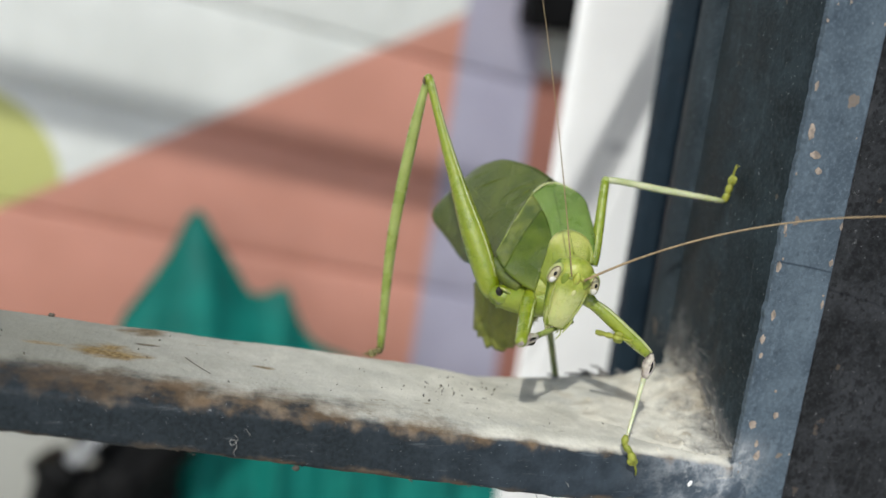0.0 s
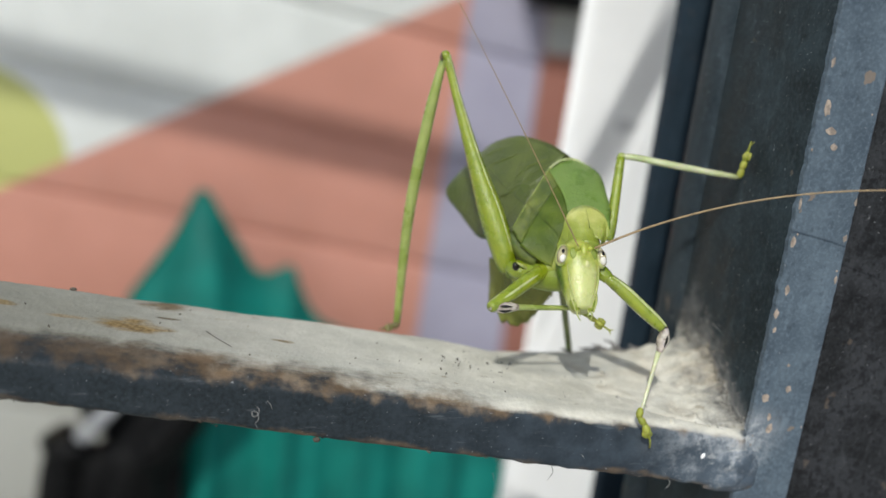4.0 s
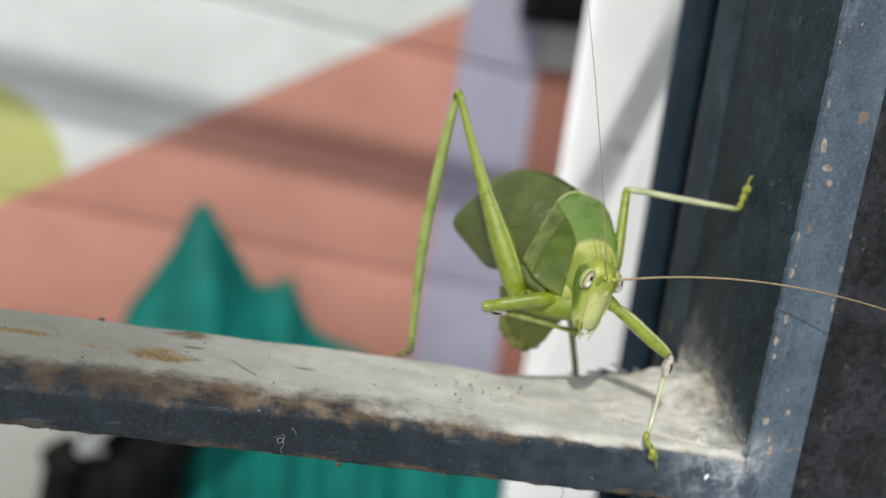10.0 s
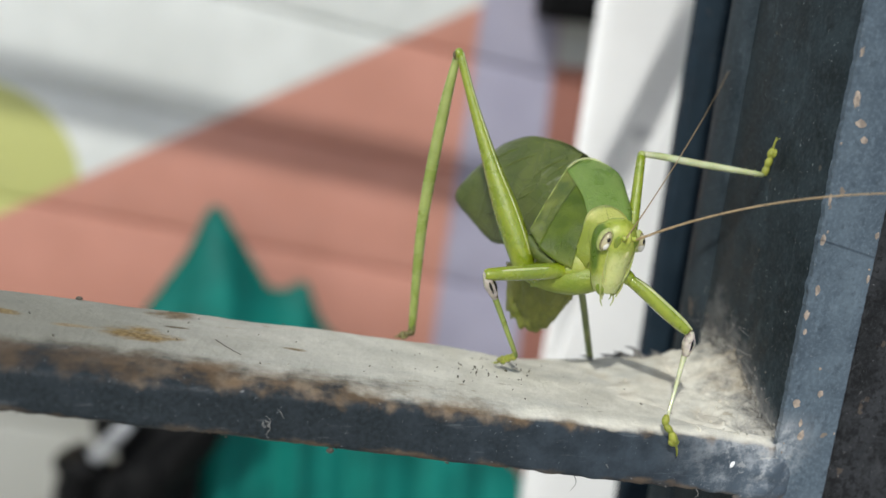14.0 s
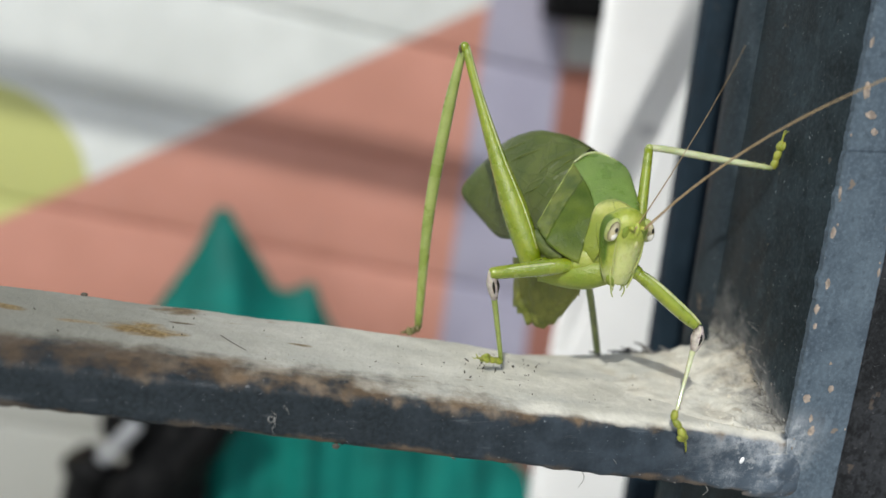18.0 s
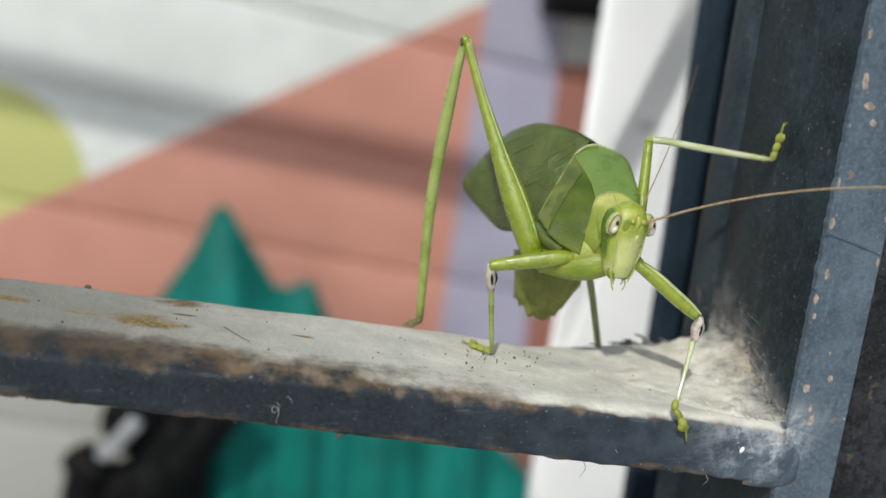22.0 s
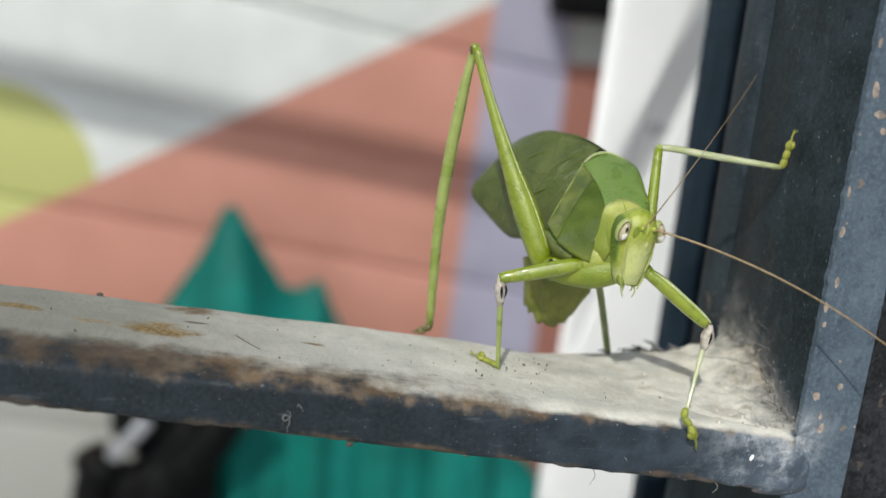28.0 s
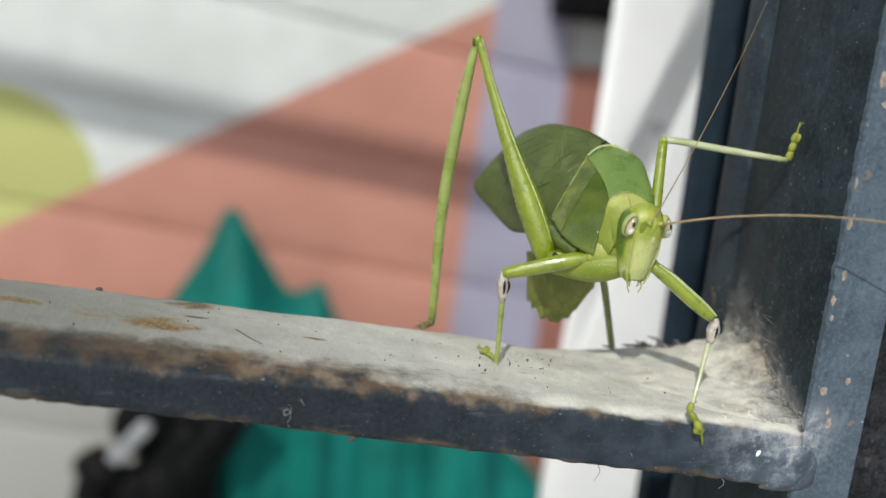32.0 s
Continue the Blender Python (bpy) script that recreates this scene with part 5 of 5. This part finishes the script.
def motions():
    hinge = Matrix.Translation((-0.033, 0.024, 0.038))
    walk(MOVING["wing"], [(t, hinge @ pose(0, 0, 0, 0, 0, turn) @ hinge.inverted()) for t, turn in ((0, 0.0), (3, 0.4), (6, 3.0), (9, 4.5), (12, 6.0), (20, 6.0), (28, 6.5), (32, 6.5))])
    walk(MOVING["head"], [
        (0, pose(-0.03101, 0.00684, 0.02661, 10.64, 11.37, -8.39)),
        (1, pose(-0.03079, 0.00679, 0.02635, 2.67, 10.63, -33.09)),
        (2, pose(-0.03244, 0.00701, 0.02499, -26.93, -2.80, -6.90)),
        (3, pose(-0.03215, 0.00699, 0.02405, -40.93, 0.06, -1.44)),
        (3.5, pose(-0.03199, 0.00701, 0.02407, -39.60, -0.72, -1.12)),
        (5.5, pose(-0.03079, 0.00683, 0.02735, 0.77, 0.97, 10.57)),
        (6, pose(-0.03055, 0.00697, 0.02736, -3.72, 1.39, 10.58)),
        (7, pose(-0.03097, 0.00701, 0.02814, 5.61, 1.48, 12.03)),
        (8, pose(-0.03092, 0.00693, 0.02821, 9.30, 3.02, 12.09)),
        (8.5, pose(-0.03074, 0.00693, 0.02710, 7.57, 3.47, 11.49)),
        (9, pose(-0.03135, 0.00693, 0.02787, 14.05, 4.87, 11.85)),
        (9.5, pose(-0.03115, 0.00674, 0.02743, 8.31, 9.22, 12.33)),
        (10, pose(-0.03134, 0.00674, 0.02713, 5.56, 9.57, 18.25)),
        (10.5, pose(-0.03029, 0.00684, 0.02687, 5.95, 7.39, 17.60)),
        (11, pose(-0.03011, 0.00691, 0.02810, 6.64, 3.30, 18.67)),
        (12, pose(-0.03029, 0.00703, 0.02889, 8.47, 3.16, 16.80)),
        (13, pose(-0.03025, 0.00691, 0.02878, 8.06, 3.08, 15.31)),
        (14, pose(-0.03033, 0.00695, 0.02869, 7.99, 3.49, 17.41)),
        (14.5, pose(-0.03019, 0.00695, 0.02875, 8.56, 3.07, 15.96)),
        (16.5, pose(-0.03025, 0.00694, 0.02888, 6.12, 1.48, 15.72)),
        (17, pose(-0.03028, 0.00691, 0.02898, 6.03, 1.58, 16.03)),
        (18, pose(-0.03018, 0.00691, 0.02925, 7.26, 1.48, 15.88)),
        (19, pose(-0.02961, 0.00688, 0.02892, 7.37, 0.51, 13.12)),
        (20, pose(-0.02981, 0.00697, 0.02901, 6.13, 3.32, 13.70)),
        (21, pose(-0.02994, 0.00698, 0.02888, 6.34, 3.32, 14.02)),
        (22, pose(-0.02993, 0.00697, 0.02878, 6.33, 3.24, 13.53)),
        (23, pose(-0.03003, 0.00699, 0.02868, 5.45, 4.03, 14.34)),
        (24, pose(-0.03026, 0.00697, 0.02880, 4.80, 4.39, 14.17)),
        (25, pose(-0.03007, 0.00696, 0.02900, 5.02, 3.90, 13.49)),
        (25.5, pose(-0.03015, 0.00698, 0.02897, 5.38, 3.69, 13.75)),
        (27.5, pose(-0.02990, 0.00698, 0.02909, 5.98, 3.44, 13.61)),
        (28, pose(-0.02997, 0.00697, 0.02902, 5.90, 3.48, 13.50)),
        (29, pose(-0.03012, 0.00699, 0.02924, 6.05, 3.58, 14.14)),
        (30, pose(-0.02919, 0.00699, 0.02886, 6.10, 3.33, 13.60)),
        (31, pose(-0.02963, 0.00700, 0.02887, 6.19, 3.39, 13.98)),
        (32, pose(-0.02964, 0.00700, 0.02868, 6.71, 3.10, 13.84))])
    walk(MOVING["femur"], [
        (0, pose(-0.03560, 0.01150, 0.02360, 0.00, 18.33, -109.16)),
        (1, pose(-0.03560, 0.01150, 0.02360, -1.52, 19.29, -115.61)),
        (2, pose(-0.03560, 0.01150, 0.02360, -5.46, 26.45, -133.23)),
        (3, pose(-0.03560, 0.01150, 0.02360, -7.91, 25.08, -144.93)),
        (3.5, pose(-0.03560, 0.01150, 0.02360, -5.56, 22.62, -143.72)),
        (5.5, pose(-0.03560, 0.01150, 0.02360, -9.92, 17.46, -164.89)),
        (6, pose(-0.03560, 0.01150, 0.02360, -7.97, 12.72, -167.15)),
        (7, pose(-0.03560, 0.01150, 0.02360, -6.71, 10.63, -171.68)),
        (8, pose(-0.03560, 0.01150, 0.02360, -5.60, 7.41, -175.79)),
        (8.5, pose(-0.03560, 0.01150, 0.02360, -3.85, 5.31, -172.20)),
        (9, pose(-0.03560, 0.01150, 0.02360, -2.92, 5.17, -172.62)),
        (9.5, pose(-0.03560, 0.01150, 0.02360, -2.26, 7.95, -173.64)),
        (10, pose(-0.03560, 0.01150, 0.02360, -1.45, 6.71, -171.25)),
        (10.5, pose(-0.03560, 0.01150, 0.02360, -0.66, 3.01, -166.46)),
        (11, pose(-0.03560, 0.01150, 0.02360, -0.63, 3.55, -169.78)),
        (11.5, pose(-0.03560, 0.01150, 0.02360, -0.60, 2.98, -172.54)),
        (12, pose(-0.03560, 0.01150, 0.02360, -0.38, 2.03, -170.76)),
        (12.5, pose(-0.03560, 0.01150, 0.02360, -0.33, 2.72, -172.64)),
        (13, pose(-0.03560, 0.01150, 0.02360, -0.31, 3.39, -174.39)),
        (13.5, pose(-0.03560, 0.01150, 0.02360, -0.14, 3.16, -172.32)),
        (14, pose(-0.03560, 0.01150, 0.02360, -0.16, 3.66, -173.71)),
        (14.5, pose(-0.03560, 0.01150, 0.02360, -0.24, 4.64, -176.09)),
        (16.5, pose(-0.03560, 0.01150, 0.02360, -0.33, 6.86, -178.62)),
        (17, pose(-0.03560, 0.01150, 0.02360, -0.25, 6.84, -178.69)),
        (18, pose(-0.03560, 0.01150, 0.02360, -0.04, 7.64, -176.96)),
        (19, pose(-0.03560, 0.01150, 0.02360, 0.09, 7.71, -175.77)),
        (20, pose(-0.03560, 0.01150, 0.02360, -0.45, 8.61, 179.12)),
        (21, pose(-0.03560, 0.01150, 0.02360, -0.32, 9.35, 179.22)),
        (22, pose(-0.03560, 0.01150, 0.02360, -0.81, 10.63, 174.52)),
        (23, pose(-0.03560, 0.01150, 0.02360, 0.01, 8.92, 179.00)),
        (24, pose(-0.03560, 0.01150, 0.02360, -0.37, 10.57, 175.76)),
        (25, pose(-0.03560, 0.01150, 0.02360, 0.16, 9.95, 178.92)),
        (25.5, pose(-0.03560, 0.01150, 0.02360, -1.01, 13.31, 170.21)),
        (27.5, pose(-0.03560, 0.01150, 0.02360, -0.10, 13.61, 173.99)),
        (28, pose(-0.03560, 0.01150, 0.02360, 0.05, 13.73, 174.71)),
        (29, pose(-0.03560, 0.01150, 0.02360, 0.59, 12.53, 177.80)),
        (30, pose(-0.03560, 0.01150, 0.02360, 1.30, 13.18, -176.90)),
        (31, pose(-0.03560, 0.01150, 0.02360, -1.11, 16.16, 170.95)),
        (32, pose(-0.03560, 0.01150, 0.02360, -0.92, 16.19, 170.51))])
    walk(MOVING["tibia"], [
        (0, pose(-0.03977, -0.00052, 0.01939, 90.49, 1.03, 44.79)),
        (1, pose(-0.04107, 0.00009, 0.01917, 90.48, 1.96, 41.36)),
        (2, pose(-0.04382, 0.00276, 0.01763, 91.26, -2.58, 17.63)),
        (3, pose(-0.04553, 0.00453, 0.01792, 91.06, -1.18, 12.54)),
        (3.5, pose(-0.04557, 0.00418, 0.01845, 90.83, 1.33, 15.50)),
        (5.5, pose(-0.04794, 0.00817, 0.01958, 86.30, 12.74, -2.50)),
        (6, pose(-0.04834, 0.00859, 0.02065, 85.79, 17.28, -1.70)),
        (7, pose(-0.04863, 0.00959, 0.02113, 90.20, 25.25, 11.37)),
        (8, pose(-0.04885, 0.01052, 0.02187, 89.36, 27.92, 11.68)),
        (8.5, pose(-0.04882, 0.00969, 0.02236, 85.37, 21.41, 2.38)),
        (9, pose(-0.04883, 0.00979, 0.02239, 87.67, 16.14, 10.75)),
        (9.5, pose(-0.04879, 0.01003, 0.02175, 87.25, 14.34, 8.86)),
        (10, pose(-0.04875, 0.00948, 0.02203, 88.21, 15.48, 12.50)),
        (10.5, pose(-0.04861, 0.00837, 0.02290, 89.19, 19.08, 15.83)),
        (11, pose(-0.04876, 0.00913, 0.02277, 91.10, 30.12, 20.07)),
        (11.5, pose(-0.04887, 0.00976, 0.02290, 93.18, 42.02, 23.43)),
        (12, pose(-0.04882, 0.00935, 0.02313, 91.93, 49.12, 21.80)),
        (12.5, pose(-0.04887, 0.00979, 0.02296, 88.76, 51.74, 17.75)),
        (13, pose(-0.04891, 0.01019, 0.02281, 91.97, 52.46, 21.80)),
        (13.5, pose(-0.04886, 0.00971, 0.02286, 94.92, 56.82, 25.28)),
        (14, pose(-0.04889, 0.01003, 0.02275, 96.23, 60.44, 26.71)),
        (14.5, pose(-0.04893, 0.01059, 0.02252, 92.30, 64.11, 22.22)),
        (16.5, pose(-0.04890, 0.01118, 0.02200, 105.81, 67.60, 36.67)),
        (17, pose(-0.04890, 0.01120, 0.02200, 107.27, 68.62, 38.12)),
        (18, pose(-0.04886, 0.01080, 0.02182, 110.81, 70.70, 41.72)),
        (19, pose(-0.04884, 0.01052, 0.02180, 115.80, 71.12, 46.82)),
        (20, pose(-0.04885, 0.01170, 0.02159, 117.35, 74.11, 48.24)),
        (21, pose(-0.04882, 0.01168, 0.02142, 123.73, 72.86, 54.73)),
        (22, pose(-0.04871, 0.01276, 0.02113, 125.84, 72.67, 56.79)),
        (23, pose(-0.04884, 0.01173, 0.02152, 127.56, 74.20, 58.43)),
        (24, pose(-0.04874, 0.01247, 0.02114, 130.10, 74.53, 60.90)),
        (25, pose(-0.04880, 0.01175, 0.02128, 136.49, 75.11, 67.32)),
        (25.5, pose(-0.04845, 0.01372, 0.02051, 122.77, 82.90, 53.29)),
        (27.5, pose(-0.04855, 0.01286, 0.02045, 122.24, 82.98, 52.50)),
        (28, pose(-0.04856, 0.01270, 0.02042, 119.02, 81.65, 49.08)),
        (29, pose(-0.04867, 0.01200, 0.02069, 122.16, 77.92, 52.26)),
        (30, pose(-0.04863, 0.01079, 0.02054, 131.43, 77.85, 61.63)),
        (31, pose(-0.04831, 0.01353, 0.01987, 102.43, 85.51, 32.46)),
        (32, pose(-0.04829, 0.01362, 0.01986, 130.82, 86.28, 60.71))])
    walk(MOVING["tarsus"], [
        (0, pose(-0.02571, 0.00560, 0.01958, 85.21, 4.99, -24.62)),
        (1, pose(-0.02632, 0.00560, 0.01939, 85.69, 3.08, -24.27)),
        (2, pose(-0.02763, 0.00790, 0.01840, 95.23, 26.40, 4.20)),
        (3, pose(-0.02894, 0.00822, 0.01827, 76.10, 23.38, -31.76)),
        (3.5, pose(-0.02919, 0.00872, 0.01805, 73.58, 22.14, -31.24)),
        (5.5, pose(-0.03138, 0.00744, 0.01583, 84.44, 39.81, -8.01)),
        (6, pose(-0.03212, 0.00811, 0.01560, 57.66, 39.83, -39.66)),
        (7, pose(-0.03356, 0.01263, 0.01388, 47.34, 49.21, -46.64)),
        (8, pose(-0.03414, 0.01356, 0.01391, 43.92, 48.85, -45.80)),
        (8.5, pose(-0.03301, 0.01035, 0.01616, 58.74, 53.99, -23.80)),
        (9, pose(-0.03279, 0.01283, 0.01766, 64.45, 36.64, -17.49)),
        (9.5, pose(-0.03252, 0.01257, 0.01753, 77.09, 9.81, 33.29)),
        (10, pose(-0.03276, 0.01302, 0.01750, 80.61, 18.85, 30.36)),
        (10.5, pose(-0.03315, 0.01275, 0.01734, 84.33, 17.95, 32.03)),
        (11, pose(-0.03495, 0.01417, 0.01424, 74.77, 40.54, 11.91)),
        (11.5, pose(-0.03728, 0.01478, 0.01153, 91.80, 64.22, 27.52)),
        (12, pose(-0.03849, 0.01348, 0.01027, 119.48, 53.33, 59.03)),
        (12.5, pose(-0.03885, 0.01300, 0.00961, 128.95, 45.15, 70.65)),
        (13, pose(-0.03929, 0.01404, 0.00933, 175.58, 41.61, 119.54)),
        (13.5, pose(-0.04045, 0.01369, 0.00863, 178.54, 37.02, 117.00)),
        (14, pose(-0.04140, 0.01380, 0.00796, -178.15, 31.40, 116.26)),
        (14.5, pose(-0.04205, 0.01340, 0.00722, -171.25, 24.49, 119.77)),
        (16.5, pose(-0.04371, 0.01505, 0.00628, -140.61, -18.67, -153.16)),
        (17, pose(-0.04403, 0.01502, 0.00617, -128.88, -17.66, -153.84)),
        (18, pose(-0.04467, 0.01453, 0.00577, -120.80, -16.69, -150.86)),
        (19, pose(-0.04508, 0.01453, 0.00572, -113.87, -20.24, -151.32)),
        (20, pose(-0.04575, 0.01518, 0.00524, -132.65, 0.55, 126.89)),
        (21, pose(-0.04593, 0.01577, 0.00518, -122.27, -0.18, 128.89)),
        (22, pose(-0.04594, 0.01699, 0.00490, -113.39, -2.65, 135.33)),
        (23, pose(-0.04641, 0.01567, 0.00516, -107.26, -0.58, 132.99)),
        (24, pose(-0.04653, 0.01644, 0.00476, -102.81, -5.03, 148.20)),
        (25, pose(-0.04711, 0.01578, 0.00486, -98.15, -4.59, 147.59)),
        (25.5, pose(-0.04728, 0.01529, 0.00479, -94.41, -5.27, 147.06)),
        (27.5, pose(-0.04738, 0.01439, 0.00480, -90.02, -4.34, 132.14)),
        (28, pose(-0.04706, 0.01444, 0.00477, -87.08, -4.12, 129.29)),
        (29, pose(-0.04658, 0.01470, 0.00473, -86.76, -5.16, 142.95)),
        (30, pose(-0.04701, 0.01378, 0.00477, -84.72, -4.53, 134.86)),
        (31, pose(-0.04731, 0.01416, 0.00480, -83.10, -4.20, 130.40)),
        (32, pose(-0.04781, 0.01447, 0.00484, -66.93, -2.41, 110.02))])
    walk(MOVING["antenna"], [
        (0, pose(-0.03018, 0.00251, 0.02883, -0.00, -24.22, -20.49)),
        (1, pose(-0.03157, 0.00279, 0.02913, 0.23, -23.20, -21.22)),
        (2, pose(-0.03189, 0.00514, 0.02952, 0.92, -19.02, -23.76)),
        (3, pose(-0.03117, 0.00631, 0.02883, 1.15, -19.26, -25.64)),
        (5.5, pose(-0.02909, 0.00341, 0.03047, 0.03, -31.52, -22.27)),
        (6, pose(-0.02887, 0.00380, 0.03076, -0.17, -23.85, -21.78)),
        (7, pose(-0.02911, 0.00339, 0.03093, -0.07, -30.35, -21.98)),
        (8, pose(-0.02896, 0.00316, 0.03071, -0.24, -24.29, -21.49)),
        (8.5, pose(-0.02881, 0.00322, 0.02972, -0.45, -24.08, -20.63)),
        (9, pose(-0.02932, 0.00297, 0.02999, -0.78, -14.88, -19.20)),
        (9.5, pose(-0.02892, 0.00308, 0.02987, -0.32, -21.14, -20.61)),
        (10, pose(-0.02874, 0.00346, 0.02975, -0.63, -4.42, -19.26)),
        (10.5, pose(-0.02782, 0.00349, 0.02952, -0.36, -16.69, -21.39)),
        (11, pose(-0.02775, 0.00352, 0.03078, 0.08, -19.27, -22.99)),
        (12, pose(-0.02803, 0.00348, 0.03146, 0.30, -27.74, -23.94)),
        (12.5, pose(-0.02806, 0.00339, 0.03141, -0.21, -16.41, -22.72)),
        (13, pose(-0.02809, 0.00331, 0.03137, -0.23, -14.12, -22.36)),
        (14, pose(-0.02802, 0.00344, 0.03128, 0.32, -19.77, -25.04)),
        (16.5, pose(-0.02816, 0.00342, 0.03164, 0.41, -21.03, -25.69)),
        (17, pose(-0.02817, 0.00342, 0.03175, 0.34, -21.45, -25.83)),
        (18, pose(-0.02807, 0.00334, 0.03193, 1.27, -42.47, -29.21)),
        (19, pose(-0.02771, 0.00320, 0.03161, -1.83, -13.96, -24.15)),
        (20, pose(-0.02776, 0.00341, 0.03173, -1.21, -10.64, -25.07)),
        (21, pose(-0.02787, 0.00342, 0.03159, -0.83, -3.22, -25.68)),
        (22, pose(-0.02789, 0.00339, 0.03149, -0.63, -16.66, -25.84)),
        (23, pose(-0.02791, 0.00349, 0.03143, -0.86, -12.23, -24.06)),
        (24, pose(-0.02814, 0.00350, 0.03159, -0.57, -13.04, -24.54)),
        (25, pose(-0.02801, 0.00345, 0.03178, -0.47, 1.85, -24.39)),
        (25.5, pose(-0.02809, 0.00345, 0.03174, -0.37, 9.67, -25.08)),
        (27.5, pose(-0.02785, 0.00342, 0.03182, -0.69, -18.69, -27.70)),
        (28, pose(-0.02793, 0.00341, 0.03176, -1.42, 18.65, -25.17)),
        (29, pose(-0.02803, 0.00345, 0.03196, -0.97, 15.38, -24.79)),
        (30, pose(-0.02714, 0.00342, 0.03159, -0.82, 5.53, -25.17)),
        (31, pose(-0.02755, 0.00344, 0.03159, -0.66, -4.19, -25.74)),
        (32, pose(-0.02759, 0.00341, 0.03137, -0.43, -7.69, -26.95))])
    walk(MOVING["antenna_back"], [
        (0, pose(-0.03210, 0.00279, 0.02922, -56.70, -76.01, 148.27)),
        (1, pose(-0.03320, 0.00385, 0.02950, -70.41, -71.53, 162.71)),
        (2, pose(-0.03386, 0.00538, 0.02943, -81.28, -57.92, 175.36)),
        (3, pose(-0.03315, 0.00636, 0.02884, -83.75, -56.33, 178.77)),
        (3.5, pose(-0.03305, 0.00627, 0.02883, -82.66, -55.61, 177.81)),
        (5.5, pose(-0.03103, 0.00305, 0.03051, -68.00, -61.82, 161.19)),
        (6, pose(-0.03082, 0.00344, 0.03081, -69.33, -62.98, 162.62)),
        (7, pose(-0.03105, 0.00298, 0.03098, -67.47, -60.88, 160.46)),
        (8, pose(-0.03089, 0.00275, 0.03082, -66.66, -61.02, 159.52)),
        (9, pose(-0.03125, 0.00257, 0.03016, -52.88, -73.32, 144.49)),
        (10, pose(-0.03060, 0.00285, 0.03008, -34.12, -75.54, 125.07)),
        (11, pose(-0.02962, 0.00288, 0.03090, -0.72, -76.35, 90.80)),
        (12, pose(-0.02993, 0.00290, 0.03157, 43.96, -47.25, 47.62)),
        (13, pose(-0.03000, 0.00279, 0.03147, 49.12, -28.80, 44.48)),
        (14, pose(-0.02991, 0.00285, 0.03140, 48.68, -31.60, 46.92)),
        (17, pose(-0.03007, 0.00287, 0.03180, 49.74, -33.57, 45.79)),
        (19, pose(-0.02964, 0.00275, 0.03163, 49.64, -36.82, 46.02)),
        (20, pose(-0.02968, 0.00294, 0.03185, 43.38, -37.87, 54.77)),
        (23, pose(-0.02982, 0.00300, 0.03157, 44.09, -25.09, 56.13)),
        (25, pose(-0.02994, 0.00299, 0.03192, 45.93, -30.89, 52.68)),
        (28, pose(-0.02985, 0.00295, 0.03188, 51.43, -30.26, 43.33)),
        (32, pose(-0.02951, 0.00294, 0.03148, 51.89, -43.94, 42.85))])


motions()
